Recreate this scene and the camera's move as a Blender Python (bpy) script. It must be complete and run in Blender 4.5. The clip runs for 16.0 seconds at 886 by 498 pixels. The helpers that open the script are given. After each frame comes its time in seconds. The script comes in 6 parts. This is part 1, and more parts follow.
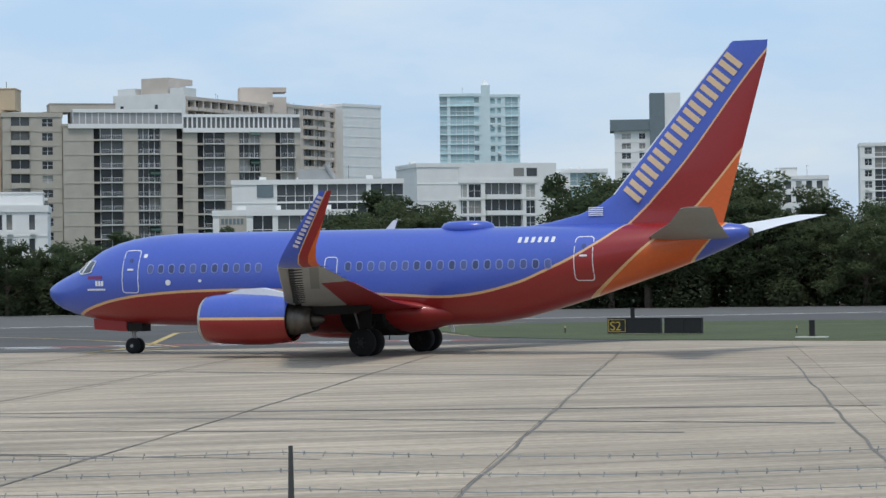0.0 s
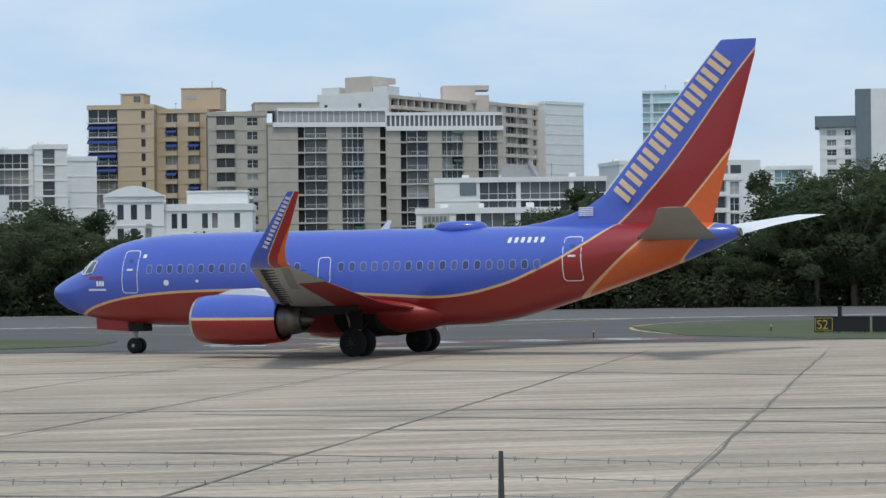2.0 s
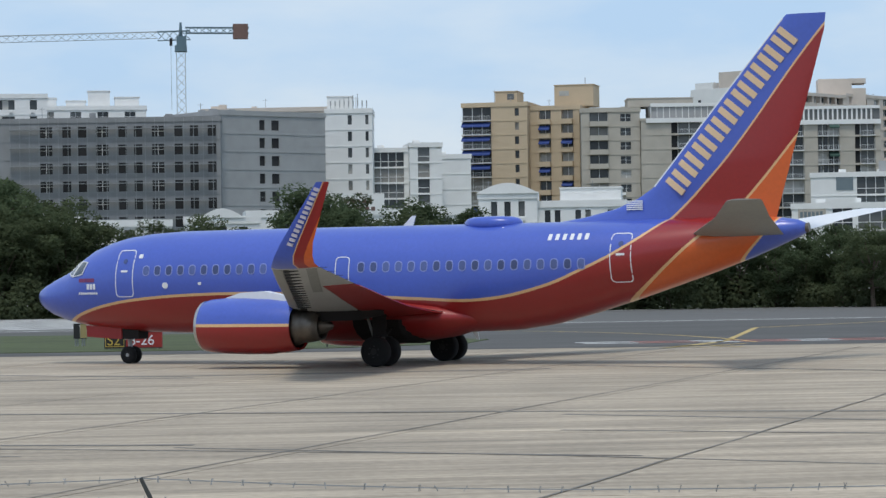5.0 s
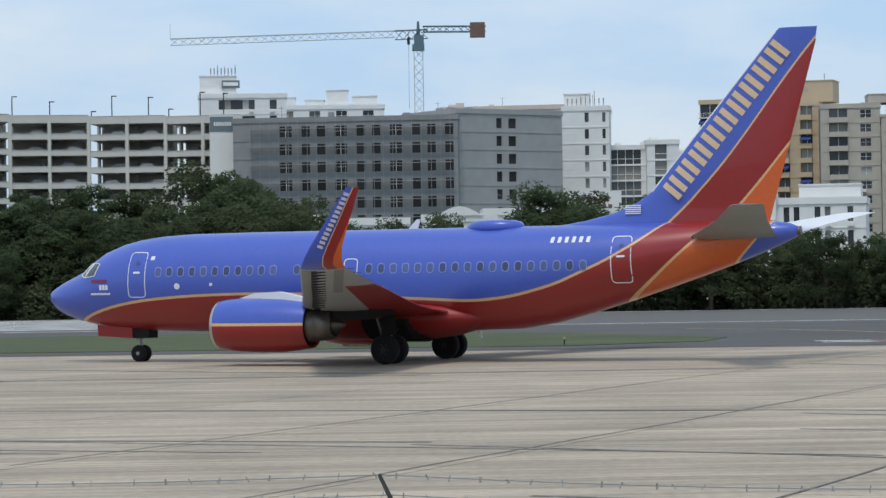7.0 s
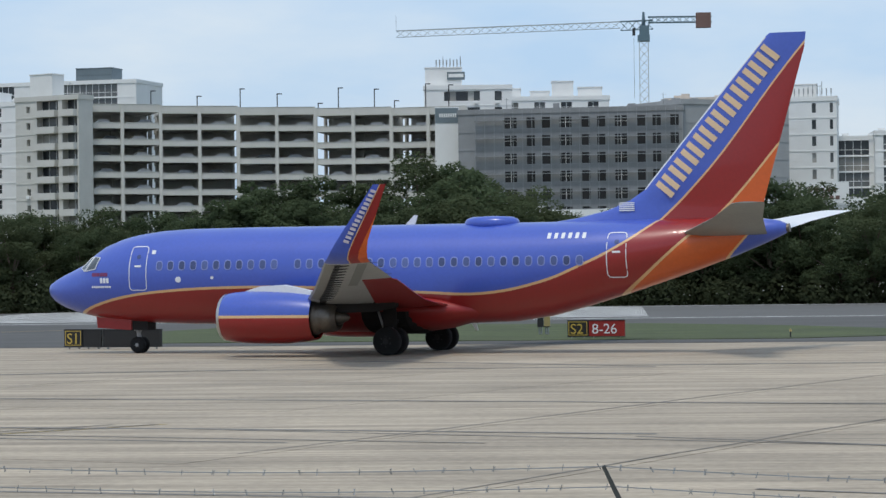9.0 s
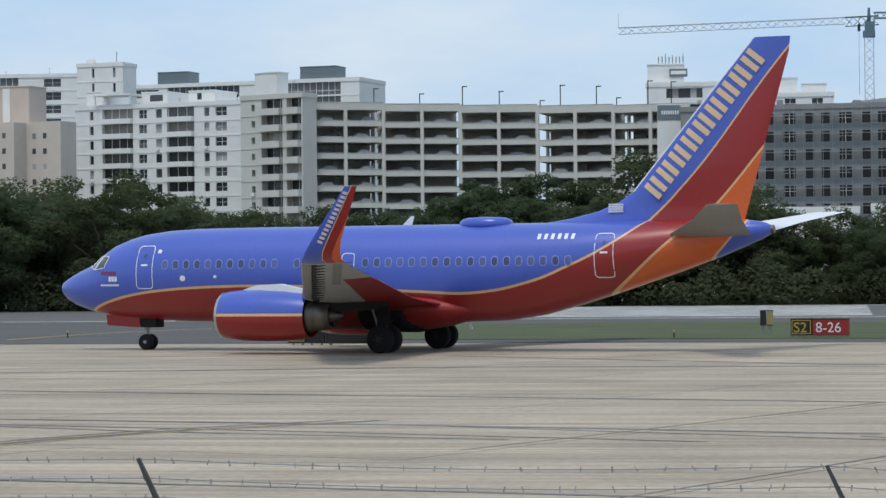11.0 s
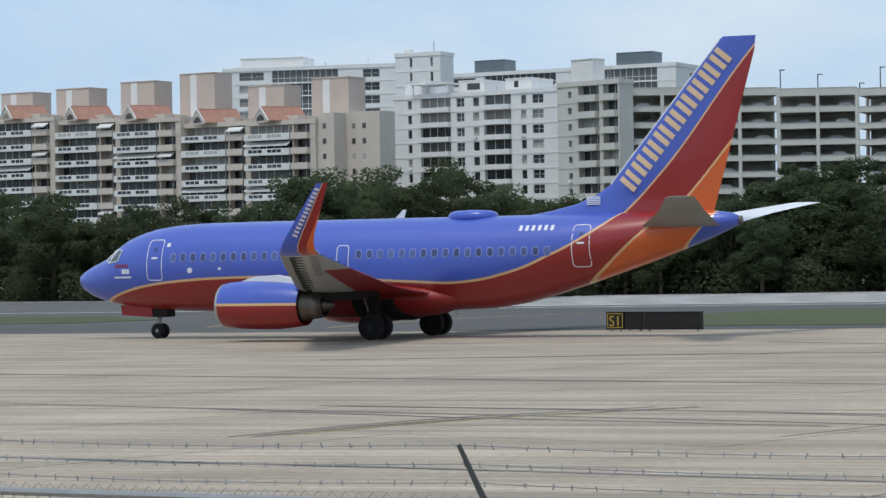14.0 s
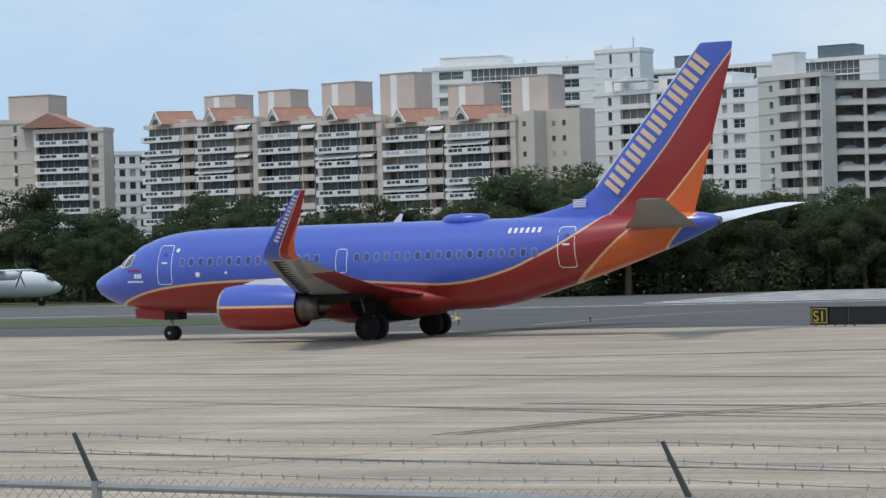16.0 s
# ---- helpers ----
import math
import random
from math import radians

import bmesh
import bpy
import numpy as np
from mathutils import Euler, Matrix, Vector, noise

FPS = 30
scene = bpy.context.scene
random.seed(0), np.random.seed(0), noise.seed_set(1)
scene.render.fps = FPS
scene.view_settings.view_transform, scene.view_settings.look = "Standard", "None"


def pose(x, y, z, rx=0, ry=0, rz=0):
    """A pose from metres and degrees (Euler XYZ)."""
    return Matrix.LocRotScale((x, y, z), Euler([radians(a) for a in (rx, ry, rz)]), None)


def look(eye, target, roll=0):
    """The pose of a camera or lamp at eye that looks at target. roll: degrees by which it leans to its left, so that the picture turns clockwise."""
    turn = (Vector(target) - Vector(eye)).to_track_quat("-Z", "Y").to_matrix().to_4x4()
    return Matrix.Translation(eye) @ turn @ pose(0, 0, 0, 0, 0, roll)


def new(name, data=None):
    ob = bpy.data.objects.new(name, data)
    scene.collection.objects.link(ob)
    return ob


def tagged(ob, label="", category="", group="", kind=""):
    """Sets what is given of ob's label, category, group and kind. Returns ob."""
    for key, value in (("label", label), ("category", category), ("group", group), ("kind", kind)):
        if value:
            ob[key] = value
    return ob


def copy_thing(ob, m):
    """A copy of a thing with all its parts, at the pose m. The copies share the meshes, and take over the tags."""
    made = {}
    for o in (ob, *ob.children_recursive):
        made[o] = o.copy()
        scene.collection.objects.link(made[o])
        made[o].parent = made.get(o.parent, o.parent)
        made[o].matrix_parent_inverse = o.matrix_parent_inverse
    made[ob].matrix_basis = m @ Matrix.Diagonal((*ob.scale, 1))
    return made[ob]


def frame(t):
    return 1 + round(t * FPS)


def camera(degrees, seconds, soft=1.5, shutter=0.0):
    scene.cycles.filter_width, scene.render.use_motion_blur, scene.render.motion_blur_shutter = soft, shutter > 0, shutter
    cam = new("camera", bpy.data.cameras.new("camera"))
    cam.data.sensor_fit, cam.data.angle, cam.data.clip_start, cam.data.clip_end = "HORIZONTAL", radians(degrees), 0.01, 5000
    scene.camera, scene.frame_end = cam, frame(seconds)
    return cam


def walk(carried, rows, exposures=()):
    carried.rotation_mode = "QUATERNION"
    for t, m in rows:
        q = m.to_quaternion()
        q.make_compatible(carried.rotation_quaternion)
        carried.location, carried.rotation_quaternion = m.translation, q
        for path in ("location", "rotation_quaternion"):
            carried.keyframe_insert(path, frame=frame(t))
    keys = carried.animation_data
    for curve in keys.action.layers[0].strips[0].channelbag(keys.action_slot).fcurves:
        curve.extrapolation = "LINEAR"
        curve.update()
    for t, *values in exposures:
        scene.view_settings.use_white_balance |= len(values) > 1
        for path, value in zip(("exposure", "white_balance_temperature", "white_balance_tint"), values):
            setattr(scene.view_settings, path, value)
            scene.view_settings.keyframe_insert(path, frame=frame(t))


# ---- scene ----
# A wide pan from a raised stand behind the perimeter fence, following a taxiing airliner.
cam = camera(19.34, 16.0, soft=1.45)
EYE = 3.295
CAM_ROWS = [
    (0.0, -0.51, -2.20, -18.989, 0.567, -0.700),
    (0.5, -0.51, -2.19, -17.893, 0.546, -0.575),
    (1.0, -0.51, -2.19, -16.826, 0.550, -0.667),
    (1.5, -0.52, -2.18, -15.681, 0.544, -0.723),
    (2.0, -0.39, -1.64, -14.527, 0.572, -0.693),
    (2.5, -0.26, -1.09, -12.932, 0.556, -0.710),
    (3.0, -0.13, -0.54, -11.519, 0.563, -0.719),
    (3.5, 0.00, 0.00, -10.055, 0.566, -0.699),
    (4.0, 0.00, 0.00, -8.833, 0.539, -0.801),
    (6.5, 0.00, 0.00, -2.316, 0.702, -0.781),
    (7.0, 0.00, 0.00, -1.072, 0.630, -0.851),
    (7.5, 0.00, 0.00, 0.224, 0.543, -0.898),
    (8.0, 0.00, 0.00, 1.526, 0.481, -0.949),
    (8.5, 0.00, 0.00, 2.705, 0.484, -0.840),
    (11.0, 0.00, 0.00, 8.755, 0.495, -0.519),
    (11.5, 0.00, 0.00, 10.015, 0.457, -0.651),
    (12.0, 0.00, 0.00, 11.304, 0.445, -0.691),
    (12.5, 0.00, 0.00, 12.460, 0.399, -0.849),
    (13.0, 0.00, 0.00, 13.580, 0.335, -0.812),
    (13.5, 0.00, 0.00, 14.651, 0.310, -0.961),
    (14.0, 0.00, 0.00, 15.751, 0.285, -0.940),
    (14.5, 0.00, 0.00, 16.871, 0.292, -1.131),
    (15.0, 0.00, 0.00, 18.012, 0.303, -1.203),
    (15.5, 0.00, 0.00, 19.110, 0.327, -1.312),
    (16.0, 0.00, 0.00, 20.189, 0.327, -1.538),
]
walk(cam, [(t, pose(x, y, EYE, 90 + pitch, -roll, yaw)) for t, x, y, yaw, pitch, roll in CAM_ROWS])

# ---- world and sun ----
SUN_EL, SUN_AZ = radians(68), radians(198)
world = bpy.data.worlds.new("world")
scene.world = world
world.use_nodes = True
wn, wl = world.node_tree.nodes, world.node_tree.links
bg = wn["Background"]
sky = wn.new("ShaderNodeTexSky")
sky.sky_type, sky.sun_disc, sky.sun_elevation, sky.sun_rotation = "NISHITA", False, SUN_EL, SUN_AZ
sky.air_density, sky.dust_density, sky.ozone_density = 1.0, 2.0, 1.5
wco = wn.new("ShaderNodeTexCoord")
wmap = wn.new("ShaderNodeMapping")
wmap.inputs["Scale"].default_value = (1.0, 1.0, 3.2)
wnoise = wn.new("ShaderNodeTexNoise")
wnoise.inputs["Scale"].default_value, wnoise.inputs["Detail"].default_value, wnoise.inputs["Roughness"].default_value = 5.0, 6.0, 0.55
wramp = wn.new("ShaderNodeMapRange")
wramp.inputs["From Min"].default_value, wramp.inputs["From Max"].default_value = 0.38, 0.72
wramp.inputs["To Min"].default_value, wramp.inputs["To Max"].default_value = 0.0, 1.0
wcol = wn.new("ShaderNodeMix")
wcol.data_type = "RGBA"
wcol.inputs[6].default_value, wcol.inputs[7].default_value = (4.6, 6.5, 9.0, 1), (7.6, 8.3, 9.0, 1)
wmix = wn.new("ShaderNodeMix")
wmix.data_type = "RGBA"
wmix.inputs[0].default_value = 0.72
wl.new(wco.outputs["Generated"], wmap.inputs["Vector"])
wl.new(wmap.outputs[0], wnoise.inputs["Vector"])
wl.new(wnoise.outputs["Fac"], wramp.inputs["Value"])
wl.new(wramp.outputs[0], wcol.inputs[0])
wl.new(sky.outputs[0], wmix.inputs[6])
wl.new(wcol.outputs[2], wmix.inputs[7])
wl.new(wmix.outputs[2], bg.inputs[0])
bg.inputs[1].default_value = 0.113
sun = new("sun", bpy.data.lights.new("sun", "SUN"))
sun.data.energy, sun.data.angle, sun.data.color = 1.7, radians(11), (1.0, 0.95, 0.86)
sun.matrix_world = look((0, 0, 0), (-math.sin(SUN_AZ) * math.cos(SUN_EL), -math.cos(SUN_AZ) * math.cos(SUN_EL), -math.sin(SUN_EL)))
scene.view_settings.exposure = 0.0


# ---- materials ----
def mat(name, color, rough=0.6, metal=0.0, var=0.12, scale=3.0, bump=0.0, bscale=40.0, rand=0.0, coat=0.0, spec=0.5):
    """A surface with broad stains, fine grain, relief, and a spread from piece to piece."""
    m = bpy.data.materials.new(name)
    m.use_nodes = True
    n, l = m.node_tree.nodes, m.node_tree.links
    b = n["Principled BSDF"]
    b.inputs["Roughness"].default_value, b.inputs["Metallic"].default_value = rough, metal
    b.inputs["Coat Weight"].default_value = coat
    b.inputs["Specular IOR Level"].default_value = spec
    tc = n.new("ShaderNodeTexCoord")
    a, c = n.new("ShaderNodeTexNoise"), n.new("ShaderNodeTexNoise")
    a.inputs["Scale"].default_value, a.inputs["Detail"].default_value = scale * 0.12, 5
    c.inputs["Scale"].default_value, c.inputs["Detail"].default_value = scale * 2.5, 4
    for t in (a, c):
        l.new(tc.outputs["Object"], t.inputs["Vector"])
    s = n.new("ShaderNodeMath")
    s.operation = "ADD"
    l.new(a.outputs["Fac"], s.inputs[0])
    l.new(c.outputs["Fac"], s.inputs[1])
    r = n.new("ShaderNodeMapRange")
    r.inputs["From Min"].default_value, r.inputs["From Max"].default_value = 0.6, 1.4
    r.inputs["To Min"].default_value, r.inputs["To Max"].default_value = 1 - var, 1 + var
    l.new(s.outputs[0], r.inputs["Value"])
    v = r.outputs[0]
    if rand:
        oi = n.new("ShaderNodeObjectInfo")
        rr = n.new("ShaderNodeMapRange")
        rr.inputs["To Min"].default_value, rr.inputs["To Max"].default_value = 1 - rand, 1 + rand
        l.new(oi.outputs["Random"], rr.inputs["Value"])
        mm = n.new("ShaderNodeMath")
        mm.operation = "MULTIPLY"
        l.new(v, mm.inputs[0])
        l.new(rr.outputs[0], mm.inputs[1])
        v = mm.outputs[0]
    mul = n.new("ShaderNodeVectorMath")
    mul.operation = "SCALE"
    mul.inputs[0].default_value = color
    l.new(v, mul.inputs["Scale"])
    l.new(mul.outputs[0], b.inputs["Base Color"])
    if bump:
        g = n.new("ShaderNodeTexNoise")
        g.inputs["Scale"].default_value = bscale
        l.new(tc.outputs["Object"], g.inputs["Vector"])
        bp = n.new("ShaderNodeBump")
        bp.inputs["Strength"].default_value, bp.inputs["Distance"].default_value = bump, 0.02
        l.new(g.outputs["Fac"], bp.inputs["Height"])
        l.new(bp.outputs[0], b.inputs["Normal"])
    return m


BLUE, RED, ORANGE, GOLD = (0.052, 0.098, 0.45), (0.265, 0.010, 0.010), (0.60, 0.105, 0.016), (0.68, 0.42, 0.20)


def livery():
    """Airliner paint: blue over red over orange over blue, parted by gold lines that sweep up into the fin."""
    m = mat("livery_paint", BLUE, 0.36, coat=0.42, var=0.09)
    m.node_tree.nodes["Principled BSDF"].inputs["Coat Roughness"].default_value = 0.08
    n, l = m.node_tree.nodes, m.node_tree.links
    b = n["Principled BSDF"]
    tc = n.new("ShaderNodeTexCoord")
    sep = n.new("ShaderNodeSeparateXYZ")
    l.new(tc.outputs["Object"], sep.inputs[0])

    def op(kind, a, c, d=None):
        o = n.new("ShaderNodeMath")
        o.operation = kind
        for i, v in enumerate((a, c, d)):
            if v is None:
                continue
            if isinstance(v, (int, float)):
                o.inputs[i].default_value = v
            else:
                l.new(v, o.inputs[i])
        return o.outputs[0]

    s = op("DIVIDE", op("SUBTRACT", 16.6, sep.outputs["Y"]), 34.0)

    def curve(points):
        c = n.new("ShaderNodeFloatCurve")
        cv = c.mapping.curves[0]
        pts = [(x / 34.0, max(0, z) / 14.0) for x, z in points]
        cv.points[0].location, cv.points[1].location = pts[0], pts[-1]
        for p in pts[1:-1]:
            cv.points.new(*p)
        c.mapping.update()
        l.new(s, c.inputs["Value"])
        return op("SUBTRACT", sep.outputs["Z"], op("MULTIPLY", c.outputs[0], 14.0))

    d1 = curve([(0, 0.9), (1.7, 1.75), (2.8, 2.12), (4.2, 2.42), (6, 2.62), (8.5, 2.74), (12, 2.74), (15, 2.62), (17.5, 2.48), (20, 2.42), (22.4, 2.85), (24, 3.45), (25.4, 4.12), (26.9, 5.16), (32.75, 12.05), (34, 13.5)])
    d2 = curve([(0, 0), (23, 0.9), (25.35, 2.2), (28.35, 4.6), (29.5, 5.6), (32.0, 8.48), (34, 10.8)])
    d3 = curve([(0, 0), (26.4, 0.4), (29.2, 3.25), (30.4, 4.4), (31.4, 5.6), (34, 8.7)])
    col = None

    def mixc(fac, a, c):
        x = n.new("ShaderNodeMix")
        x.data_type = "RGBA"
        l.new(fac, x.inputs[0])
        for i, v in ((6, a), (7, c)):
            if isinstance(v, tuple):
                x.inputs[i].default_value = (*v, 1)
            else:
                l.new(v, x.inputs[i])
        return x.outputs[2]

    col = mixc(op("GREATER_THAN", d3, 0.0), BLUE, ORANGE)
    col = mixc(op("GREATER_THAN", d2, 0.0), col, RED)
    col = mixc(op("GREATER_THAN", d1, 0.0), col, BLUE)
    for d, w in ((d1, 0.055), (d2, 0.065), (d3, 0.05)):
        col = mixc(op("LESS_THAN", op("ABSOLUTE", d, 0), w), col, GOLD)
    v = [x for x in n if x.bl_idname == "ShaderNodeVectorMath"][0]
    l.new(col, v.inputs[0])
    return m


M_LIVERY = livery()
M_BLUE = mat("blue_paint", BLUE, 0.28, coat=0.35)
M_RED = mat("red_paint", RED, 0.45, coat=0.1)
M_WHITEP = mat("white_paint", (0.72, 0.73, 0.75), 0.35, var=0.06)
M_GREYP = mat("wing_grey_paint", (0.36, 0.37, 0.37), 0.45, var=0.15)
M_DARKGREY = mat("stabilizer_grey", (0.22, 0.23, 0.22), 0.5, var=0.15)
M_METAL = mat("bare_metal", (0.55, 0.54, 0.52), 0.32, 0.9, var=0.15)
M_DMETAL = mat("heat_stained_metal", (0.16, 0.14, 0.12), 0.45, 0.8, var=0.25)
M_PALE = mat("faded_pale_paint", (0.42, 0.38, 0.42), 0.5)
M_STEEL = mat("galvanised_steel", (0.32, 0.33, 0.33), 0.5, 0.6, var=0.2)
M_RUBBER = mat("tyre_rubber", (0.009, 0.009, 0.0095), 0.95, var=0.25, bump=0.2)
M_BLACK = mat("black_plastic", (0.012, 0.012, 0.013), 0.5)
M_AGLASS = mat("cabin_glass", (0.065, 0.09, 0.23), 0.2, rand=0.4)
M_AFRAME = mat("window_surround", (0.22, 0.26, 0.54), 0.4)
M_EMBLEM = mat("faded_red_emblem", (0.16, 0.025, 0.10), 0.45)
M_LETTER = mat("pale_gold_lettering", (0.66, 0.48, 0.30), 0.4, var=0.05)
M_WIND = mat("windshield_glass", (0.05, 0.06, 0.07), 0.06, coat=0.5)


def glass_mat(name, steps, rough=0.2):
    """Window glass: most panes dark, some with pale blinds or curtains behind them."""
    m = mat(name, (1, 1, 1), rough, var=0.25)
    n, l = m.node_tree.nodes, m.node_tree.links
    oi, r = n.new("ShaderNodeObjectInfo"), n.new("ShaderNodeValToRGB")
    r.color_ramp.interpolation = "CONSTANT"
    e = r.color_ramp.elements
    e[0].position, e[0].color = 0.0, (*steps[0][1], 1)
    e[1].position, e[1].color = steps[1][0], (*steps[1][1], 1)
    for p, c in steps[2:]:
        e.new(p).color = (*c, 1)
    l.new(oi.outputs["Random"], r.inputs[0])
    v = [x for x in n if x.bl_idname == "ShaderNodeVectorMath"][0]
    l.new(r.outputs[0], v.inputs[0])
    return m


M_GLASS = glass_mat("window_glass", [(0, (0.03, 0.034, 0.038)), (0.35, (0.06, 0.066, 0.07)), (0.6, (0.12, 0.125, 0.125)), (0.78, (0.25, 0.24, 0.22)), (0.9, (0.42, 0.41, 0.38))])
M_RAILW = mat("white_railing", (0.62, 0.62, 0.60), 0.6)
M_GLASSG = mat("teal_window_glass", (0.34, 0.48, 0.51), 0.15, rand=0.4, var=0.2)
# interior shade of open bays, put into a near-black colour
M_SHADE = mat("open_bay_shade", (0.028, 0.028, 0.03), 0.9, rand=0.3)
M_BEIGE = mat("beige_stucco", (0.59, 0.52, 0.455), 0.85, var=0.1, bump=0.2)
M_TAN = mat("tan_stucco", (0.52, 0.41, 0.28), 0.85, var=0.1, bump=0.2)
M_GREYST = mat("grey_weathered_stucco", (0.44, 0.405, 0.345), 0.85, var=0.16, bump=0.2)
M_WHITE = mat("white_stucco", (0.76, 0.76, 0.74), 0.8, var=0.07, bump=0.15)
M_PINK = mat("pinkish_stucco", (0.55, 0.46, 0.40), 0.85, var=0.08, bump=0.15)
M_CEM = mat("raw_grey_concrete", (0.34, 0.345, 0.345), 0.9, var=0.14, bump=0.25)
M_CEMD = mat("netted_grey_concrete", (0.25, 0.255, 0.26), 0.9, var=0.2, bump=0.25)
M_GAR = mat("cream_concrete", (0.57, 0.555, 0.51), 0.85, var=0.08, bump=0.15)
M_TEAL = mat("pale_teal_wall", (0.60, 0.72, 0.74), 0.6, var=0.1)
M_SLATE = mat("slate_panel", (0.15, 0.19, 0.21), 0.6, var=0.1)
M_TILE = mat("terracotta_tile", (0.36, 0.19, 0.14), 0.8, var=0.22, scale=6, bump=0.5, bscale=20)
M_AWN = mat("blue_awning_cloth", (0.03, 0.06, 0.22), 0.8)
M_AWNW = mat("white_awning_cloth", (0.62, 0.62, 0.60), 0.8)
M_AWNG = mat("green_awning_cloth", (0.03, 0.07, 0.055), 0.8)
M_CRANE = mat("crane_steel", (0.10, 0.16, 0.19), 0.6)
M_CRANEW = mat("pale_crane_steel", (0.42, 0.46, 0.48), 0.6)
M_BRICKW = mat("ballast_block", (0.16, 0.10, 0.085), 0.9)
M_SIGNB = mat("sign_black", (0.010, 0.010, 0.010), 0.6)
M_SIGNY = mat("sign_yellow", (0.50, 0.36, 0.06), 0.5)
M_SIGNR = mat("sign_red", (0.28, 0.02, 0.015), 0.5)
M_LINEW = mat("white_marking", (0.58, 0.58, 0.56), 0.8, var=0.3)
M_LINEY = mat("yellow_marking", (0.45, 0.33, 0.12), 0.8, var=0.3)
M_LINER = mat("red_marking", (0.42, 0.16, 0.13), 0.8, var=0.3)
M_BARK = mat("bark", (0.10, 0.075, 0.055), 0.9, var=0.3, bump=0.5)


def leaf_mat(name, color):
    m = mat(name, color, 0.95, var=0.12, rand=0.2, spec=0.04)
    n, l = m.node_tree.nodes, m.node_tree.links
    g = n.new("ShaderNodeNewGeometry")
    r = n.new("ShaderNodeMapRange")
    r.inputs["To Min"].default_value, r.inputs["To Max"].default_value = 0.88, 1.12
    l.new(g.outputs["Random Per Island"], r.inputs["Value"])
    v = [x for x in n if x.bl_idname == "ShaderNodeVectorMath"][0]
    w = n.new("ShaderNodeVectorMath")
    w.operation = "SCALE"
    l.new(v.outputs[0], w.inputs[0])
    l.new(r.outputs[0], w.inputs["Scale"])
    b = n["Principled BSDF"]
    l.new(w.outputs[0], b.inputs["Base Color"])
    tr = n.new("ShaderNodeBsdfTranslucent")
    mx = n.new("ShaderNodeMixShader")
    mx.inputs[0].default_value = 0.5
    l.new(w.outputs[0], tr.inputs[0])
    l.new(b.outputs[0], mx.inputs[1])
    l.new(tr.outputs[0], mx.inputs[2])
    l.new(mx.outputs[0], n["Material Output"].inputs["Surface"])
    return m


M_LEAF = leaf_mat("dark_foliage", (0.080, 0.106, 0.056))
# leaf colour a little darker, with the shade below the crowns put in
M_HEDGE = leaf_mat("shaded_undergrowth", (0.076, 0.092, 0.050))
M_LEAF2 = leaf_mat("olive_foliage", (0.092, 0.114, 0.060))


def ground_mat(name, color, streak, var, sx, sy, turn, bump=0.3):
    """Pavement or turf with long drawn-out streaks, blotches and grain."""
    m = mat(name, color, 0.9, var=var, scale=2.0, bump=bump, bscale=12, rand=0.05)
    n, l = m.node_tree.nodes, m.node_tree.links
    geo = n.new("ShaderNodeNewGeometry")
    for t in [x for x in n if x.bl_idname == "ShaderNodeTexNoise"]:
        l.new(geo.outputs["Position"], t.inputs["Vector"])
    out = [x for x in n if x.bl_idname == "ShaderNodeVectorMath"][0].outputs[0]
    for k, (ax, ay) in enumerate(((sx, sy), (sx * 4, sy * 3.1))):
        mp = n.new("ShaderNodeMapping")
        mp.inputs["Rotation"].default_value = (0, 0, radians(turn + 4 * k))
        mp.inputs["Scale"].default_value = (ax, ay, 1)
        t = n.new("ShaderNodeTexNoise")
        t.inputs["Scale"].default_value, t.inputs["Detail"].default_value, t.inputs["Roughness"].default_value = 1.0, 6, 0.6
        r = n.new("ShaderNodeMapRange")
        r.inputs["From Min"].default_value, r.inputs["From Max"].default_value = 0.32, 0.68
        r.inputs["To Min"].default_value, r.inputs["To Max"].default_value = 1 - streak, 1 + streak
        w = n.new("ShaderNodeVectorMath")
        w.operation = "SCALE"
        l.new(geo.outputs["Position"], mp.inputs[0])
        l.new(mp.outputs[0], t.inputs["Vector"])
        l.new(t.outputs["Fac"], r.inputs["Value"])
        l.new(out, w.inputs[0])
        l.new(r.outputs[0], w.inputs["Scale"])
        out = w.outputs[0]
    l.new(out, n["Principled BSDF"].inputs["Base Color"])
    return m


M_CONC = ground_mat("worn_concrete", (0.338, 0.283, 0.214), 0.24, 0.28, 0.03, 0.8, 5)
M_ASPH = ground_mat("grey_asphalt", (0.076, 0.073, 0.068), 0.16, 0.2, 0.01, 0.25, 3)
M_RUNWAY = ground_mat("worn_runway", (0.104, 0.101, 0.095), 0.14, 0.15, 0.008, 0.3, 3)
M_GRASS = ground_mat("mown_grass", (0.056, 0.072, 0.020), 0.22, 0.3, 0.05, 0.3, 0, bump=0.8)
M_SOIL = ground_mat("rough_turf", (0.044, 0.058, 0.020), 0.2, 0.3, 0.05, 0.2, 0)
M_TYRE = mat("tyre_streak", (0.17, 0.16, 0.145), 0.9, var=0.35, scale=1.2)
M_JOINT = mat("sealed_joint", (0.16, 0.147, 0.127), 0.9, var=0.4)


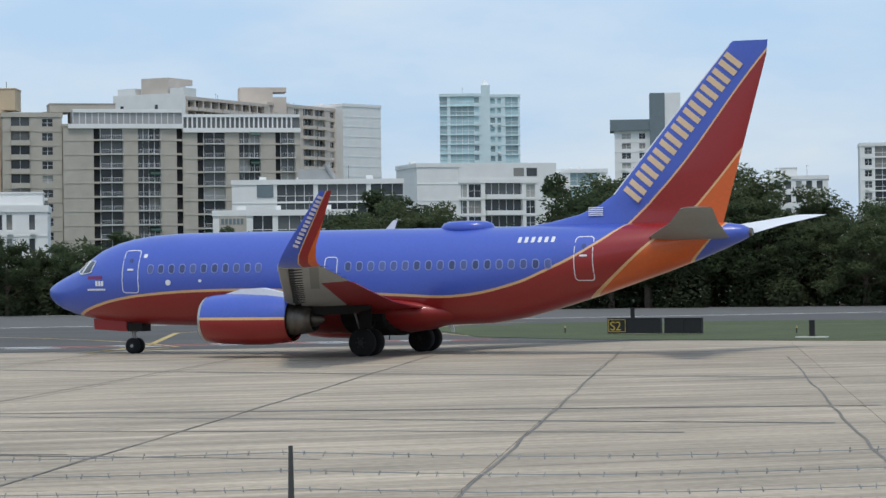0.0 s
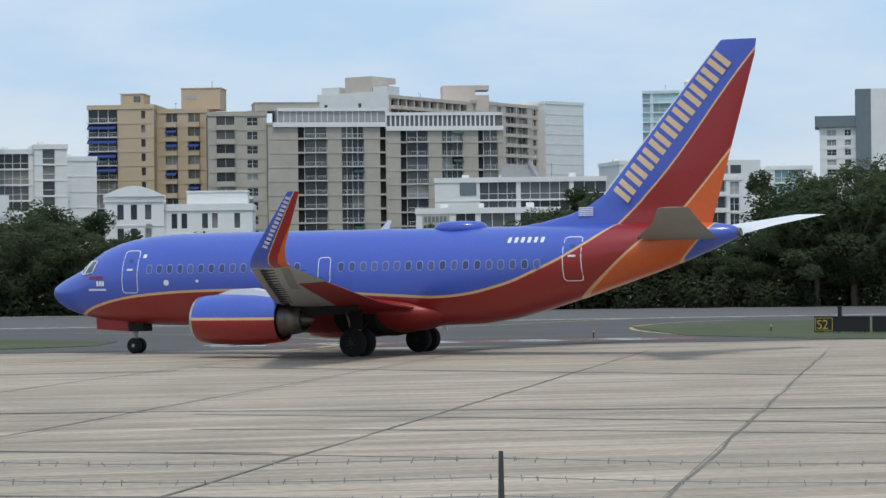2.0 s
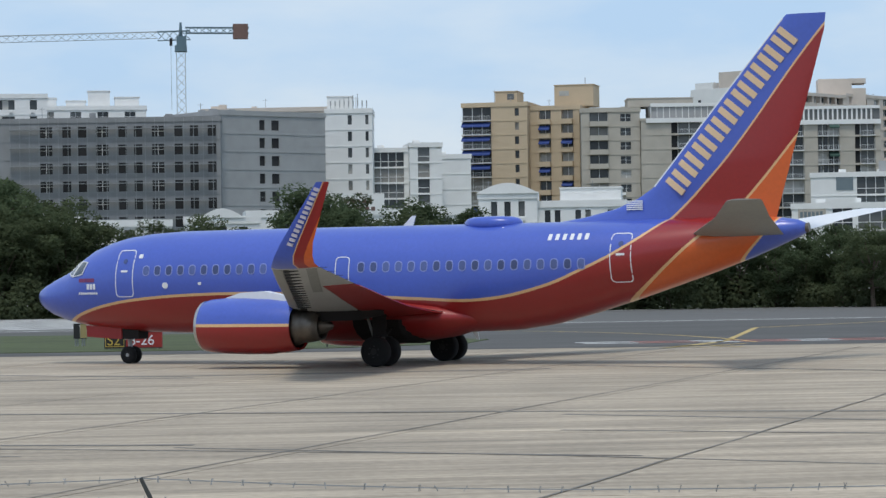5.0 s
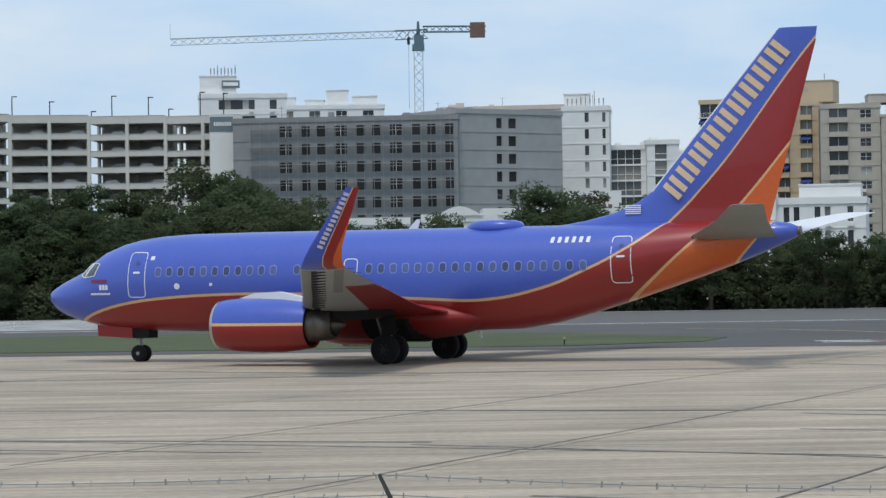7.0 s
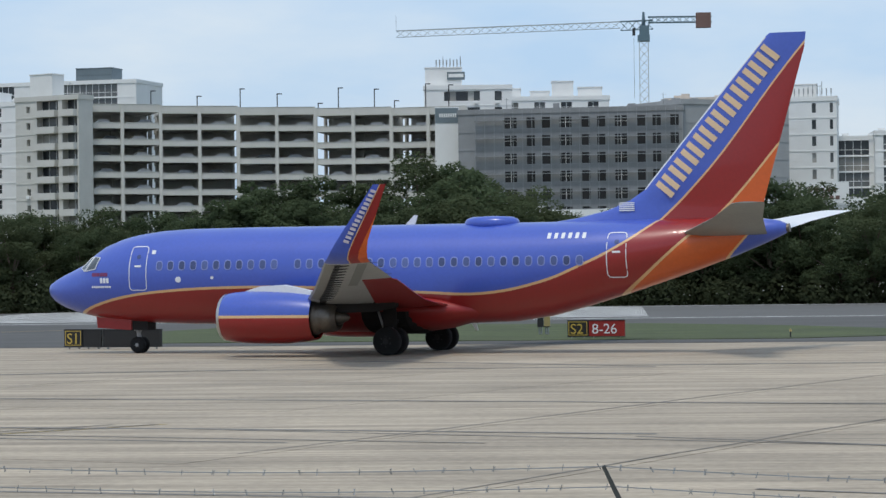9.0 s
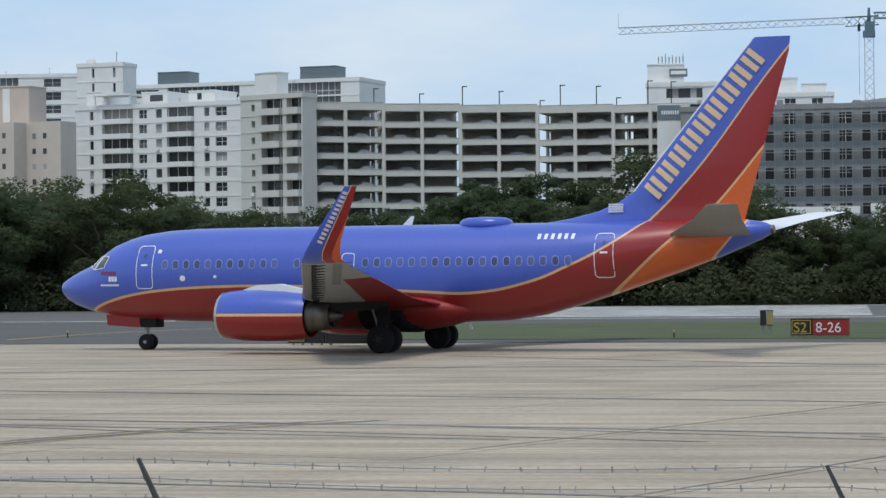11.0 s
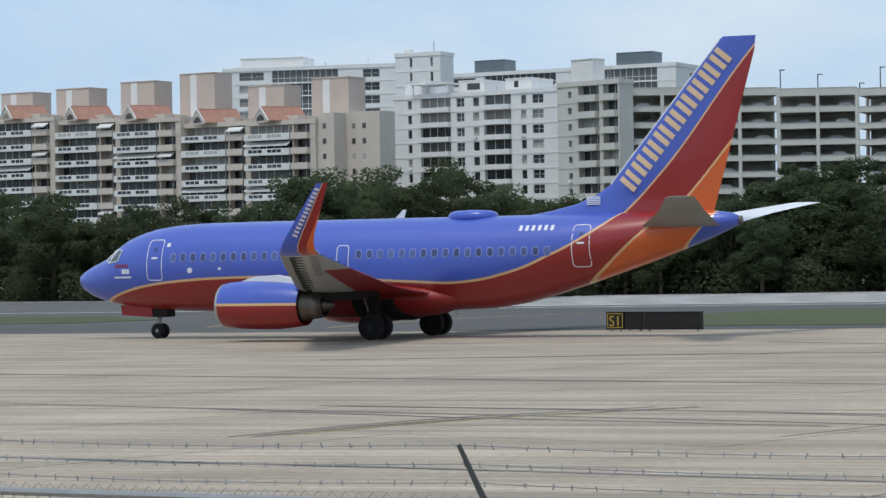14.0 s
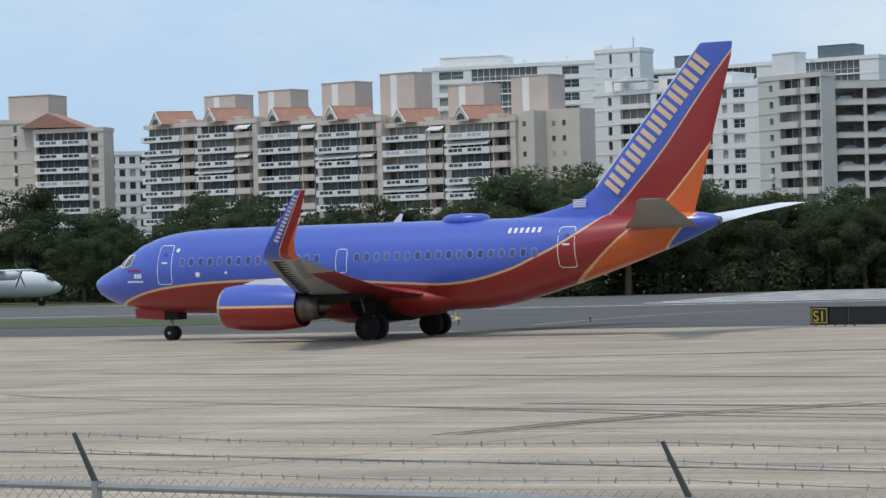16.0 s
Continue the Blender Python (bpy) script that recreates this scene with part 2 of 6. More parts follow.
# ---- building helpers ----
class Mesh:
    """Collects boxes and faces into one mesh."""

    def __init__(self):
        self.v, self.f = [], []

    def face(self, *pts):
        k = len(self.v)
        self.v += [tuple(p) for p in pts]
        self.f.append(tuple(range(k, k + len(pts))))
        return self

    def box(self, x0, x1, y0, y1, z0, z1):
        k = len(self.v)
        self.v += [(x, y, z) for z in (z0, z1) for x, y in ((x0, y0), (x1, y0), (x1, y1), (x0, y1))]
        self.f += [tuple(k + i for i in q) for q in ((0, 3, 2, 1), (4, 5, 6, 7), (0, 1, 5, 4), (1, 2, 6, 5), (2, 3, 7, 6), (3, 0, 4, 7))]
        return self

    def prism(self, outline, axis, a, b):
        """A flat outline in the two other axes, drawn out along axis from a to b."""
        def at(p, w):
            q = list(p)
            q.insert(axis, w)
            return tuple(q)
        k, n = len(self.v), len(outline)
        self.v += [at(p, a) for p in outline] + [at(p, b) for p in outline]
        self.f += [tuple(range(k, k + n)), tuple(range(k + 2 * n - 1, k + n - 1, -1))]
        self.f += [(k + i, k + n + i, k + n + (i + 1) % n, k + (i + 1) % n) for i in range(n)]
        return self

    def tube(self, p, q, r, n=6, r2=None):
        p, q = Vector(p), Vector(q)
        d = (q - p).normalized()
        a = d.orthogonal().normalized()
        b = d.cross(a)
        k = len(self.v)
        for c, rr in ((p, r), (q, r if r2 is None else r2)):
            self.v += [tuple(c + rr * (math.cos(2 * math.pi * i / n) * a + math.sin(2 * math.pi * i / n) * b)) for i in range(n)]
        self.f += [(k + i, k + (i + 1) % n, k + n + (i + 1) % n, k + n + i) for i in range(n)]
        self.f += [tuple(range(k + n - 1, k - 1, -1)), tuple(range(k + n, k + 2 * n))]
        return self

    def loft(self, rings, caps=True):
        k, n = len(self.v), len(rings[0])
        for r in rings:
            self.v += [tuple(p) for p in r]
        for j in range(len(rings) - 1):
            for i in range(n):
                self.f.append((k + j * n + i, k + j * n + (i + 1) % n, k + (j + 1) * n + (i + 1) % n, k + (j + 1) * n + i))
        if caps:
            self.f += [tuple(range(k + n - 1, k - 1, -1)), tuple(range(k + (len(rings) - 1) * n, k + len(rings) * n))]
        return self

    def data(self, name, material, smooth=False, fix=False):
        me = bpy.data.meshes.new(name)
        me.from_pydata(self.v, [], self.f)
        if fix:
            bm = bmesh.new()
            bm.from_mesh(me)
            bmesh.ops.recalc_face_normals(bm, faces=bm.faces)
            bm.to_mesh(me)
            bm.free()
        me.materials.append(material)
        if smooth:
            me.shade_smooth()
        return me


def part(name, mesh, material, parent, label="", smooth=False, fix=False):
    data = mesh.data(name, material, smooth, fix) if isinstance(mesh, Mesh) else mesh
    ob = new(name, data)
    ob.parent = parent
    return tagged(ob, label)


def smooth_by_angle(ob, degrees=35):
    me = ob.data
    me.shade_smooth()
    bm = bmesh.new()
    bm.from_mesh(me)
    for e in bm.edges:
        e.smooth = len(e.link_faces) < 2 or e.calc_face_angle(0) < radians(degrees)
    bm.to_mesh(me)
    bm.free()
    return ob


def thing(name, m, label, category, group="", kind=""):
    ob = new(name)
    ob.matrix_basis = m
    return tagged(ob, label, category, group, kind)


# ---- ground ----
def sheet(name, mesh, material, label, kind="structure"):
    ob = new(name, mesh.data(name, material))
    return tagged(ob, label, name, kind=kind)


def flat(x0, x1, y0, y1, z):
    return Mesh().face((x0, y0, z), (x1, y0, z), (x1, y1, z), (x0, y1, z))


sheet("ground", flat(-4000, 4000, -3000, 4500, -0.06), M_SOIL, "rough green turf that reaches the horizon")


def poly(points, z):
    return Mesh().face(*[(x, y, z) for x, y in points])


sheet("taxiway", poly([(-400, 150), (-60, 121), (140, 106), (400, 80), (400, 172), (-400, 172)], 0.008), M_ASPH, "grey asphalt taxiway with worn markings")
sheet("runway", poly([(-900, 172), (900, 172), (900, 236), (-900, 236)], 0.012), M_RUNWAY, "pale worn runway with white stripes")
sheet("apron_base", poly([(-420, -60), (420, -60), (420, 110), (140, 110), (-60, 126), (-420, 150)], -0.05), M_JOINT, "dark joint filler between the concrete slabs")


def turf(points, label):
    """A low turf island with a rounded rim."""
    m = Mesh()
    m.prism(points, 2, -0.03, 0.035)
    return sheet("grass_verge", m, M_GRASS, label)


turf([(45.5, 126), (48, 116), (56, 106.5), (66, 97), (120, 62), (220, 62), (220, 150), (90, 145), (63, 158), (50, 148)], "mown green grass beside the taxiway")
turf([(-22, 124), (-4, 122.5), (8, 121.5), (15, 126), (17, 133), (10, 148), (2, 158), (-12, 162), (-24, 158), (-29, 142)], "mown green grass island between two taxiways")
turf([(-60, 149), (-63, 143), (-75, 141), (-160, 148), (-300, 158), (-300, 168), (-90, 165), (-68, 160)], "mown green grass beside the runway")


def marking(points, width, material, label, z=0.018, dash=0):
    m = Mesh()
    for k, ((ax, ay), (bx, by)) in enumerate(zip(points, points[1:])):
        a, b = Vector((ax, ay, z)), Vector((bx, by, z))
        n = Vector((-(b - a).y, (b - a).x, 0)).normalized() * width / 2
        steps = max(1, int((b - a).length / dash)) if dash else 1
        for i in range(steps):
            p, q = a.lerp(b, i / steps), a.lerp(b, (i + (0.6 if dash else 1)) / steps)
            m.face(p - n, q - n, q + n, p + n)
    return sheet("pavement_marking", m, material, label)


def arc(cx, cy, rx, ry, a0, a1, n=14):
    return [(cx + rx * math.cos(radians(a0 + (a1 - a0) * i / n)), cy + ry * math.sin(radians(a0 + (a1 - a0) * i / n))) for i in range(n + 1)]


marking([(-400, 176), (400, 176)], 0.9, M_LINEW, "white runway edge line")
marking([(-400, 232), (400, 232)], 0.9, M_LINEW, "white runway edge line")
for k in range(10):
    marking([(-52, 184 + 4.8 * k), (2, 184 + 4.8 * k)], 2.2, M_LINEW, "white threshold stripe on the runway")
marking(arc(12, 124, 16, 34, -8, 70), 0.3, M_LINEY, "curved yellow taxi line")
marking(arc(72, 126, 26, 40, 178, 110), 0.3, M_LINEY, "curved yellow taxi line")
marking([(22, 112), (27, 122), (35, 150), (60, 176)], 0.35, M_LINEY, "yellow lead-in line")
marking(arc(-32, 126, 10, 30, 178, 100), 0.3, M_LINEY, "curved yellow taxi line")
marking(arc(-64, 128, 14, 30, 5, 80), 0.3, M_LINEY, "curved yellow taxi line")
for k in range(2):
    marking([(20, 121.5 + 2.2 * k), (44, 119.5 + 2.2 * k)], 0.9, M_LINEW, "broken white hold line", dash=4.4)
    marking([(22.6, 121.2 + 2.2 * k), (46.6, 119.2 + 2.2 * k)], 0.7, M_LINER, "broken red hold line", z=0.02, dash=4.4)
marking([(25.5, 117.5), (23, 114.5), (24, 112)], 0.3, M_LINEY, "yellow marking hook")
marking([(27, 117.5), (24.6, 114.5), (25.6, 112)], 0.3, M_LINEY, "yellow marking hook")
JD = Vector((0.42, 0.907, 0)).normalized()
for pts, w, mt in (([(-17.1, 47.1), (-15.7, 50.4), (-14.1, 53.0), (-10.2, 56.8)], 0.22, M_JOINT), ([(-16.6, 47.4), (-15.2, 50.7), (-13.4, 53.4), (-10.0, 56.9)], 0.1, M_LINEY), ([(-17.6, 47.0), (-16.1, 50.6), (-14.6, 53.2), (-11.2, 56.9)], 0.12, M_JOINT)):
    marking(pts, w, mt, "dark sealed line across the concrete", z=0.006)
for k, (pts, w) in enumerate((([(-36, 63), (-29.7, 59.3), (-22.5, 56.6), (-14.7, 53.0), (-6.5, 50.3)], 0.2), ([(-8.3, 54.6), (-1.1, 51.3), (4.2, 48.7), (8.7, 46.4)], 0.14), ([(0.3, 51.5), (7.4, 46.8), (12.6, 42.8)], 0.14),
                              ([(8.5, 54.6), (16.2, 50.3), (21.5, 46.7)], 0.2), ([(9.5, 60.7), (16.5, 55.3), (25.7, 48.1)], 0.25), ([(14.9, 93.4), (26, 80.6), (36.9, 69.3)], 0.4), ([(-19.2, 57.4), (-9.6, 55.2), (0.7, 52.2)], 0.3),
                              ([(-28.3, 84.7), (-13.3, 88.5), (1.2, 88.2)], 0.5), ([(-15.2, 100.2), (0, 89.7), (13.7, 90.3)], 0.5), ([(-23.2, 56.9), (-12.9, 53.5), (-2.6, 49.8)], 0.14), ([(-30, 44), (-12, 40), (4, 36)], 0.2), ([(2, 39), (14, 33), (24, 27)], 0.16), ([(-40, 76), (-15, 69), (10, 62), (30, 54)], 0.3))):
    marking(pts, w, M_TYRE, "long dark tyre streak on the concrete", z=0.005 + 0.0002 * k)
for off, a, b in ((-3.3, 30, 104), (-10.9, 36, 108), (-18.7, 30, 112), (3.4, 34, 98), (-26.3, 40, 110), (-49, 34, 95)):
    o = Vector((0.907, -0.42, 0)) * off
    rng = random.Random(int(off * 10))
    pts = [tuple((o + JD * (a + (b - a) * i / 26) + Vector((0.907, -0.42, 0)) * rng.uniform(-0.05, 0.05))[:2]) for i in range(27)]
    marking(pts, 0.065, M_JOINT, "dark crumbling joint in the concrete", z=0.006)


# ---- airliner ----
def ring(s, hw, top, bot, n=40):
    """A fuselage section at s metres behind the nose: two lobes, the lower one flatter."""
    mid = bot + (top - bot) * 0.53
    pts = []
    for i in range(n):
        a = 2 * math.pi * i / n
        c, d = math.cos(a), math.sin(a)
        pts.append((hw * c, 16.6 - s, mid + d * ((top - mid) if d > 0 else (mid - bot))))
    return pts


SECTIONS = [(-0.25, 0.05, 2.76, 2.66), (-0.13, 0.27, 2.96, 2.43), (0.12, 0.5, 3.12, 2.2), (0.6, 0.8, 3.36, 1.94), (1.2, 1.04, 3.62, 1.74), (1.7, 1.2, 3.86, 1.62), (2.2, 1.36, 4.27, 1.52), (2.7, 1.49, 4.58, 1.44),
            (3.4, 1.62, 4.84, 1.37), (4.2, 1.74, 5.03, 1.31), (5.2, 1.83, 5.16, 1.26), (6.5, 1.88, 5.23, 1.22), (9, 1.88, 5.25, 1.2), (14, 1.88, 5.25, 1.2), (19, 1.88, 5.25, 1.2), (21, 1.88, 5.25, 1.26),
            (22.5, 1.86, 5.25, 1.48), (24, 1.8, 5.26, 1.86), (25.5, 1.68, 5.27, 2.3), (27, 1.48, 5.28, 2.78), (28.5, 1.2, 5.29, 3.27), (30, 0.86, 5.29, 3.8), (31, 0.6, 5.25, 4.2), (31.7, 0.38, 5.15, 4.5), (32.0, 0.2, 5.02, 4.66)]


def skin(s, z):
    """How far the fuselage's skin lies from the centre at s and height z."""
    for (a, wa, ta, ba), (b, wb, tb, bb) in zip(SECTIONS, SECTIONS[1:]):
        if a <= s <= b:
            k = (s - a) / (b - a)
            w, t, o = wa + (wb - wa) * k, ta + (tb - ta) * k, ba + (bb - ba) * k
            m = o + (t - o) * 0.53
            d = (z - m) / ((t - m) if z > m else (m - o))
            return w * math.sqrt(max(0.0, 1 - d * d))
    return 1.88


def patch(s0, s1, z0, z1, round_, side, out, k=4):
    """A rounded panel that lies on the fuselage's side."""
    pts = []
    for cs, cz, a0 in ((s1 - round_, z1 - round_, 0), (s0 + round_, z1 - round_, 90), (s0 + round_, z0 + round_, 180), (s1 - round_, z0 + round_, 270)):
        for i in range(k + 1):
            a = radians(a0 + 90 * i / k)
            pts.append((cs + round_ * math.cos(a), cz + round_ * math.sin(a)))
    m = Mesh()
    a = [(side * (skin(s, z) + out), 16.6 - s, z) for s, z in pts]
    b = [(side * (skin(s, z) - 0.03), 16.6 - s, z) for s, z in pts]
    n = len(pts)
    m.v = a + b
    m.f = [tuple(range(n))] + [(i, (i + 1) % n, n + (i + 1) % n, n + i) for i in range(n)]
    return m


def outline(s0, s1, z0, z1, round_, side, w, k=3):
    """A thin rounded line on the fuselage's side."""
    m = Mesh()
    rings = []
    for grow in (0, w):
        pts = []
        for cs, cz, a0 in ((s1 - round_, z1 - round_, 0), (s0 + round_, z1 - round_, 90), (s0 + round_, z0 + round_, 180), (s1 - round_, z0 + round_, 270)):
            for i in range(k + 1):
                a = radians(a0 + 90 * i / k)
                pts.append((cs + (round_ - grow) * math.cos(a), cz + (round_ - grow) * math.sin(a)))
        dense = []
        for p, q in zip(pts, pts[1:] + pts[:1]):
            dense += [(p[0] + (q[0] - p[0]) * j / 4, p[1] + (q[1] - p[1]) * j / 4) for j in range(4)]
        rings.append([(side * (skin(s, z) + 0.012), 16.6 - s, z) for s, z in dense])
    n = len(rings[0])
    m.v = rings[0] + rings[1]
    m.f = [(i, (i + 1) % n, n + (i + 1) % n, n + i) for i in range(n)]
    return m


def aerofoil(le, chord, thick, place, n=9):
    """A closed wing section; place(back, up) gives the point."""
    up, lo = [], []
    for i in range(n + 1):
        x = (1 - math.cos(math.pi * i / n)) / 2
        y = 5 * thick * (0.2969 * math.sqrt(x) - 0.126 * x - 0.3516 * x * x + 0.2843 * x ** 3 - 0.1015 * x ** 4)
        up.append(place(le + x * chord, y * chord))
        lo.append(place(le + x * chord, -0.7 * y * chord))
    return up + lo[-2:0:-1]


def lerp(a, b, k):
    return a + (b - a) * k


def wing(plane, side):
    def sec(l, le, te, z, th):
        return aerofoil(le, te - le, th, lambda s, u: (side * l, 16.6 - s, z + u))
    m = Mesh().loft([sec(1.2, 11.6, 18.5, 1.95, 0.13), sec(1.9, 12.1, 18.5, 2.0, 0.13), sec(3.4, 13.1, 18.55, 2.12, 0.12), sec(5.6, 14.1, 18.75, 2.33, 0.115), sec(9, 15.75, 19.5, 2.68, 0.105),
                     sec(13, 17.6, 20.35, 3.16, 0.1), sec(16.4, 19.2, 20.9, 3.66, 0.1)])
    w = smooth_by_angle(part("wing", m, M_GREYP, plane, "grey painted wing with red flap panel"), 40)
    tip = Mesh()
    rings = [sec(16.4, 19.2, 20.9, 3.66, 0.1)]
    for l, le, te, z, th, lean in ((16.9, 19.5, 21.0, 3.78, 0.09, 0.35), (17.2, 19.75, 21.1, 4.02, 0.085, 0.8), (17.36, 20.05, 21.2, 4.4, 0.08, 0.95), (17.9, 21.62, 22.08, 6.28, 0.08, 0.97)):
        def place(s, u, l=l, z=z, lean=lean):
            return (side * (l - u * lean), 16.6 - s, z + u * (1 - lean))
        rings.append(aerofoil(le, te - le, th, place))
    tip.loft(rings)
    smooth_by_angle(part("winglet", tip, M_WINGLET, plane, "upswept blue and red winglet with pale lettering"), 40)
    # flap panel and track fairings
    rings = []
    for l, le, te, z, th in ((2.1, 12.25, 18.5, 2.01, 0.13), (3.4, 13.1, 18.55, 2.12, 0.12), (5.6, 14.1, 18.75, 2.33, 0.115), (7.4, 14.97, 19.15, 2.51, 0.11), (9, 15.75, 19.5, 2.68, 0.105), (11.0, 16.68, 19.93, 2.92, 0.102), (12.6, 17.42, 20.26, 3.11, 0.1)):
        def under(x, le=le, te=te, th=th):
            return 3.5 * th * (te - le) * (0.2969 * math.sqrt(x) - 0.126 * x - 0.3516 * x * x + 0.2843 * x ** 3 - 0.1015 * x ** 4)
        rings.append([(side * l, 16.6 - lerp(le, te, x), z - under(x) - 0.025) for x in (0.60, 0.72, 0.86, 0.97)] + [(side * l, 16.6 - te - 0.22, z - 0.09), (side * l, 16.6 - te - 0.2, z - 0.05)]
                     + [(side * l, 16.6 - lerp(le, te, x), z - under(x) * 0.5) for x in (0.95, 0.6)])
    smooth_by_angle(part("flap", Mesh().loft(rings), M_RED, plane, "red painted wing flap", fix=True), 40)
    table = ((2.1, 12.25, 18.5, 2.01, 0.13), (3.4, 13.1, 18.55, 2.12, 0.12), (5.6, 14.1, 18.75, 2.33, 0.115), (9, 15.75, 19.5, 2.68, 0.105), (13, 17.6, 20.35, 3.16, 0.1), (16.4, 19.2, 20.9, 3.66, 0.1))

    def lower(l, back):
        """The s and z of the wing's underside, back metres behind the leading edge."""
        for p, q in zip(table, table[1:]):
            if p[0] <= l <= q[0]:
                le, te, z, th = (lerp(p[k], q[k], (l - p[0]) / (q[0] - p[0])) for k in (1, 2, 3, 4))
                x = back / (te - le)
                return le + back, z - 3.5 * th * (te - le) * (0.2969 * math.sqrt(x) - 0.126 * x - 0.3516 * x * x + 0.2843 * x ** 3 - 0.1015 * x ** 4)
        return None

    def strip(b0, b1, l0, l1, out, n=8):
        rings_ = []
        for k in range(n + 1):
            l = lerp(l0, l1, k / n)
            (s0, z0), (s1, z1) = lower(l, b0), lower(l, b1)
            rings_.append([(side * l, 16.6 - s0, z0 - out), (side * l, 16.6 - s1, z1 - out), (side * l, 16.6 - s1, z1 + 0.03), (side * l, 16.6 - s0, z0 + 0.03)])
        return Mesh().loft(rings_)
    # shade of the slat gap, laid on the skin as a black strip
    part("slat_gap", strip(0.40, 0.62, 6.2, 16.2, 0.012), M_BLACK, w, "black strip for the shade in the gap behind the slats", fix=True)
    part("slat", strip(0.06, 0.38, 6.2, 16.2, 0.02), M_DARKGREY, w, "dark grey leading edge slat", fix=True)
    part("aileron", strip(1.25, 1.62, 11.2, 16.2, 0.015), M_DARKGREY, w, "darker aileron panel", fix=True)
    # shade under the inboard wing, painted as a dark panel
    part("inboard_panel", strip(0.5, 3.2, 2.2, 6.0, 0.02), M_GEAR, w, "underside panel painted dark for the shade beside the wheel well", fix=True)
    # black strip paints the shadow line before the flap
    part("flap_gap", strip(2.9, 3.05, 6.1, 8.6, 0.02), M_BLACK, w, "black strip for the shade in the gap ahead of the flap", fix=True)
    for k in range(16):
        l = lerp(16.0, 6.5, k / 15)
        (s0, z0), (s1, z1) = lower(l, 0.45), lower(l, 0.95)
        part("slat_track", Mesh().prism([(16.6 - s0, z0 + 0.02), (16.6 - s1, z1 + 0.02), (16.6 - s1, z1 - 0.02), (16.6 - s0, z0 - 0.07)], 0, side * l - 0.05, side * l + 0.05), M_BLACK, w, "dark slat track under the leading edge", fix=True)
    for k in range(4):
        l = 16.3 - 0.9 * k
        part("static_wick", Mesh().tube((side * l, 16.6 - 20.85 + 0.17 * k, 3.64 - 0.13 * k), (side * l, 16.6 - 21.15 + 0.17 * k, 3.64 - 0.13 * k), 0.012, 4), M_BLACK, w)
    return w


# near-black for gear parts and for painted shade under wing and belly
M_GEAR = mat("dark_gear_and_shade_paint", (0.022, 0.020, 0.020), 0.85, spec=0.2)
M_STRUT = mat("pale_strut_paint", (0.34, 0.34, 0.34), 0.5)


def winglet_mat():
    """Winglet paint: blue leading part, gold line, red, orange trailing edge."""
    m = mat("winglet_paint", BLUE, 0.35)
    n, l = m.node_tree.nodes, m.node_tree.links
    tc = n.new("ShaderNodeTexCoord")
    sep = n.new("ShaderNodeSeparateXYZ")
    l.new(tc.outputs["Object"], sep.inputs[0])
    a = n.new("ShaderNodeMath")
    a.operation = "MULTIPLY_ADD"
    a.inputs[1].default_value, a.inputs[2].default_value = 0.633, 0.0
    l.new(sep.outputs["Z"], a.inputs[0])
    b = n.new("ShaderNodeMath")
    b.operation = "ADD"
    l.new(sep.outputs["Y"], b.inputs[0])
    l.new(a.outputs[0], b.inputs[1])
    r = n.new("ShaderNodeValToRGB")
    mp = n.new("ShaderNodeMapRange")
    mp.inputs["From Min"].default_value, mp.inputs["From Max"].default_value = -2.0, -1.0
    l.new(b.outputs[0], mp.inputs["Value"])
    l.new(mp.outputs[0], r.inputs[0])
    r.color_ramp.interpolation = "CONSTANT"
    e = r.color_ramp.elements
    e[0].position, e[0].color = 0.0, (*ORANGE, 1)
    e[1].position, e[1].color = 0.33, (*RED, 1)
    for p, c in ((0.68, GOLD), (0.72, BLUE)):
        q = e.new(p)
        q.color = (*c, 1)
    v = [x for x in n if x.bl_idname == "ShaderNodeVectorMath"][0]
    l.new(r.outputs[0], v.inputs[0])
    return m


M_WINGLET = winglet_mat()


def nacelle_mat():
    """Engine cowl: blue above, red below, a gold line between."""
    m = mat("cowl_paint", BLUE, 0.3, coat=0.4, var=0.1)
    n, l = m.node_tree.nodes, m.node_tree.links
    tc = n.new("ShaderNodeTexCoord")
    sep = n.new("ShaderNodeSeparateXYZ")
    l.new(tc.outputs["Object"], sep.inputs[0])
    mp = n.new("ShaderNodeMapRange")
    mp.inputs["From Min"].default_value, mp.inputs["From Max"].default_value = 0.5, 2.7
    l.new(sep.outputs["Z"], mp.inputs["Value"])
    r = n.new("ShaderNodeValToRGB")
    l.new(mp.outputs[0], r.inputs[0])
    r.color_ramp.interpolation = "CONSTANT"
    e = r.color_ramp.elements
    e[0].position, e[0].color = 0.0, (*RED, 1)
    e[1].position, e[1].color = 0.475, (*GOLD, 1)
    q = e.new(0.525)
    q.color = (*BLUE, 1)
    v = [x for x in n if x.bl_idname == "ShaderNodeVectorMath"][0]
    l.new(r.outputs[0], v.inputs[0])
    return m


M_COWL = nacelle_mat()


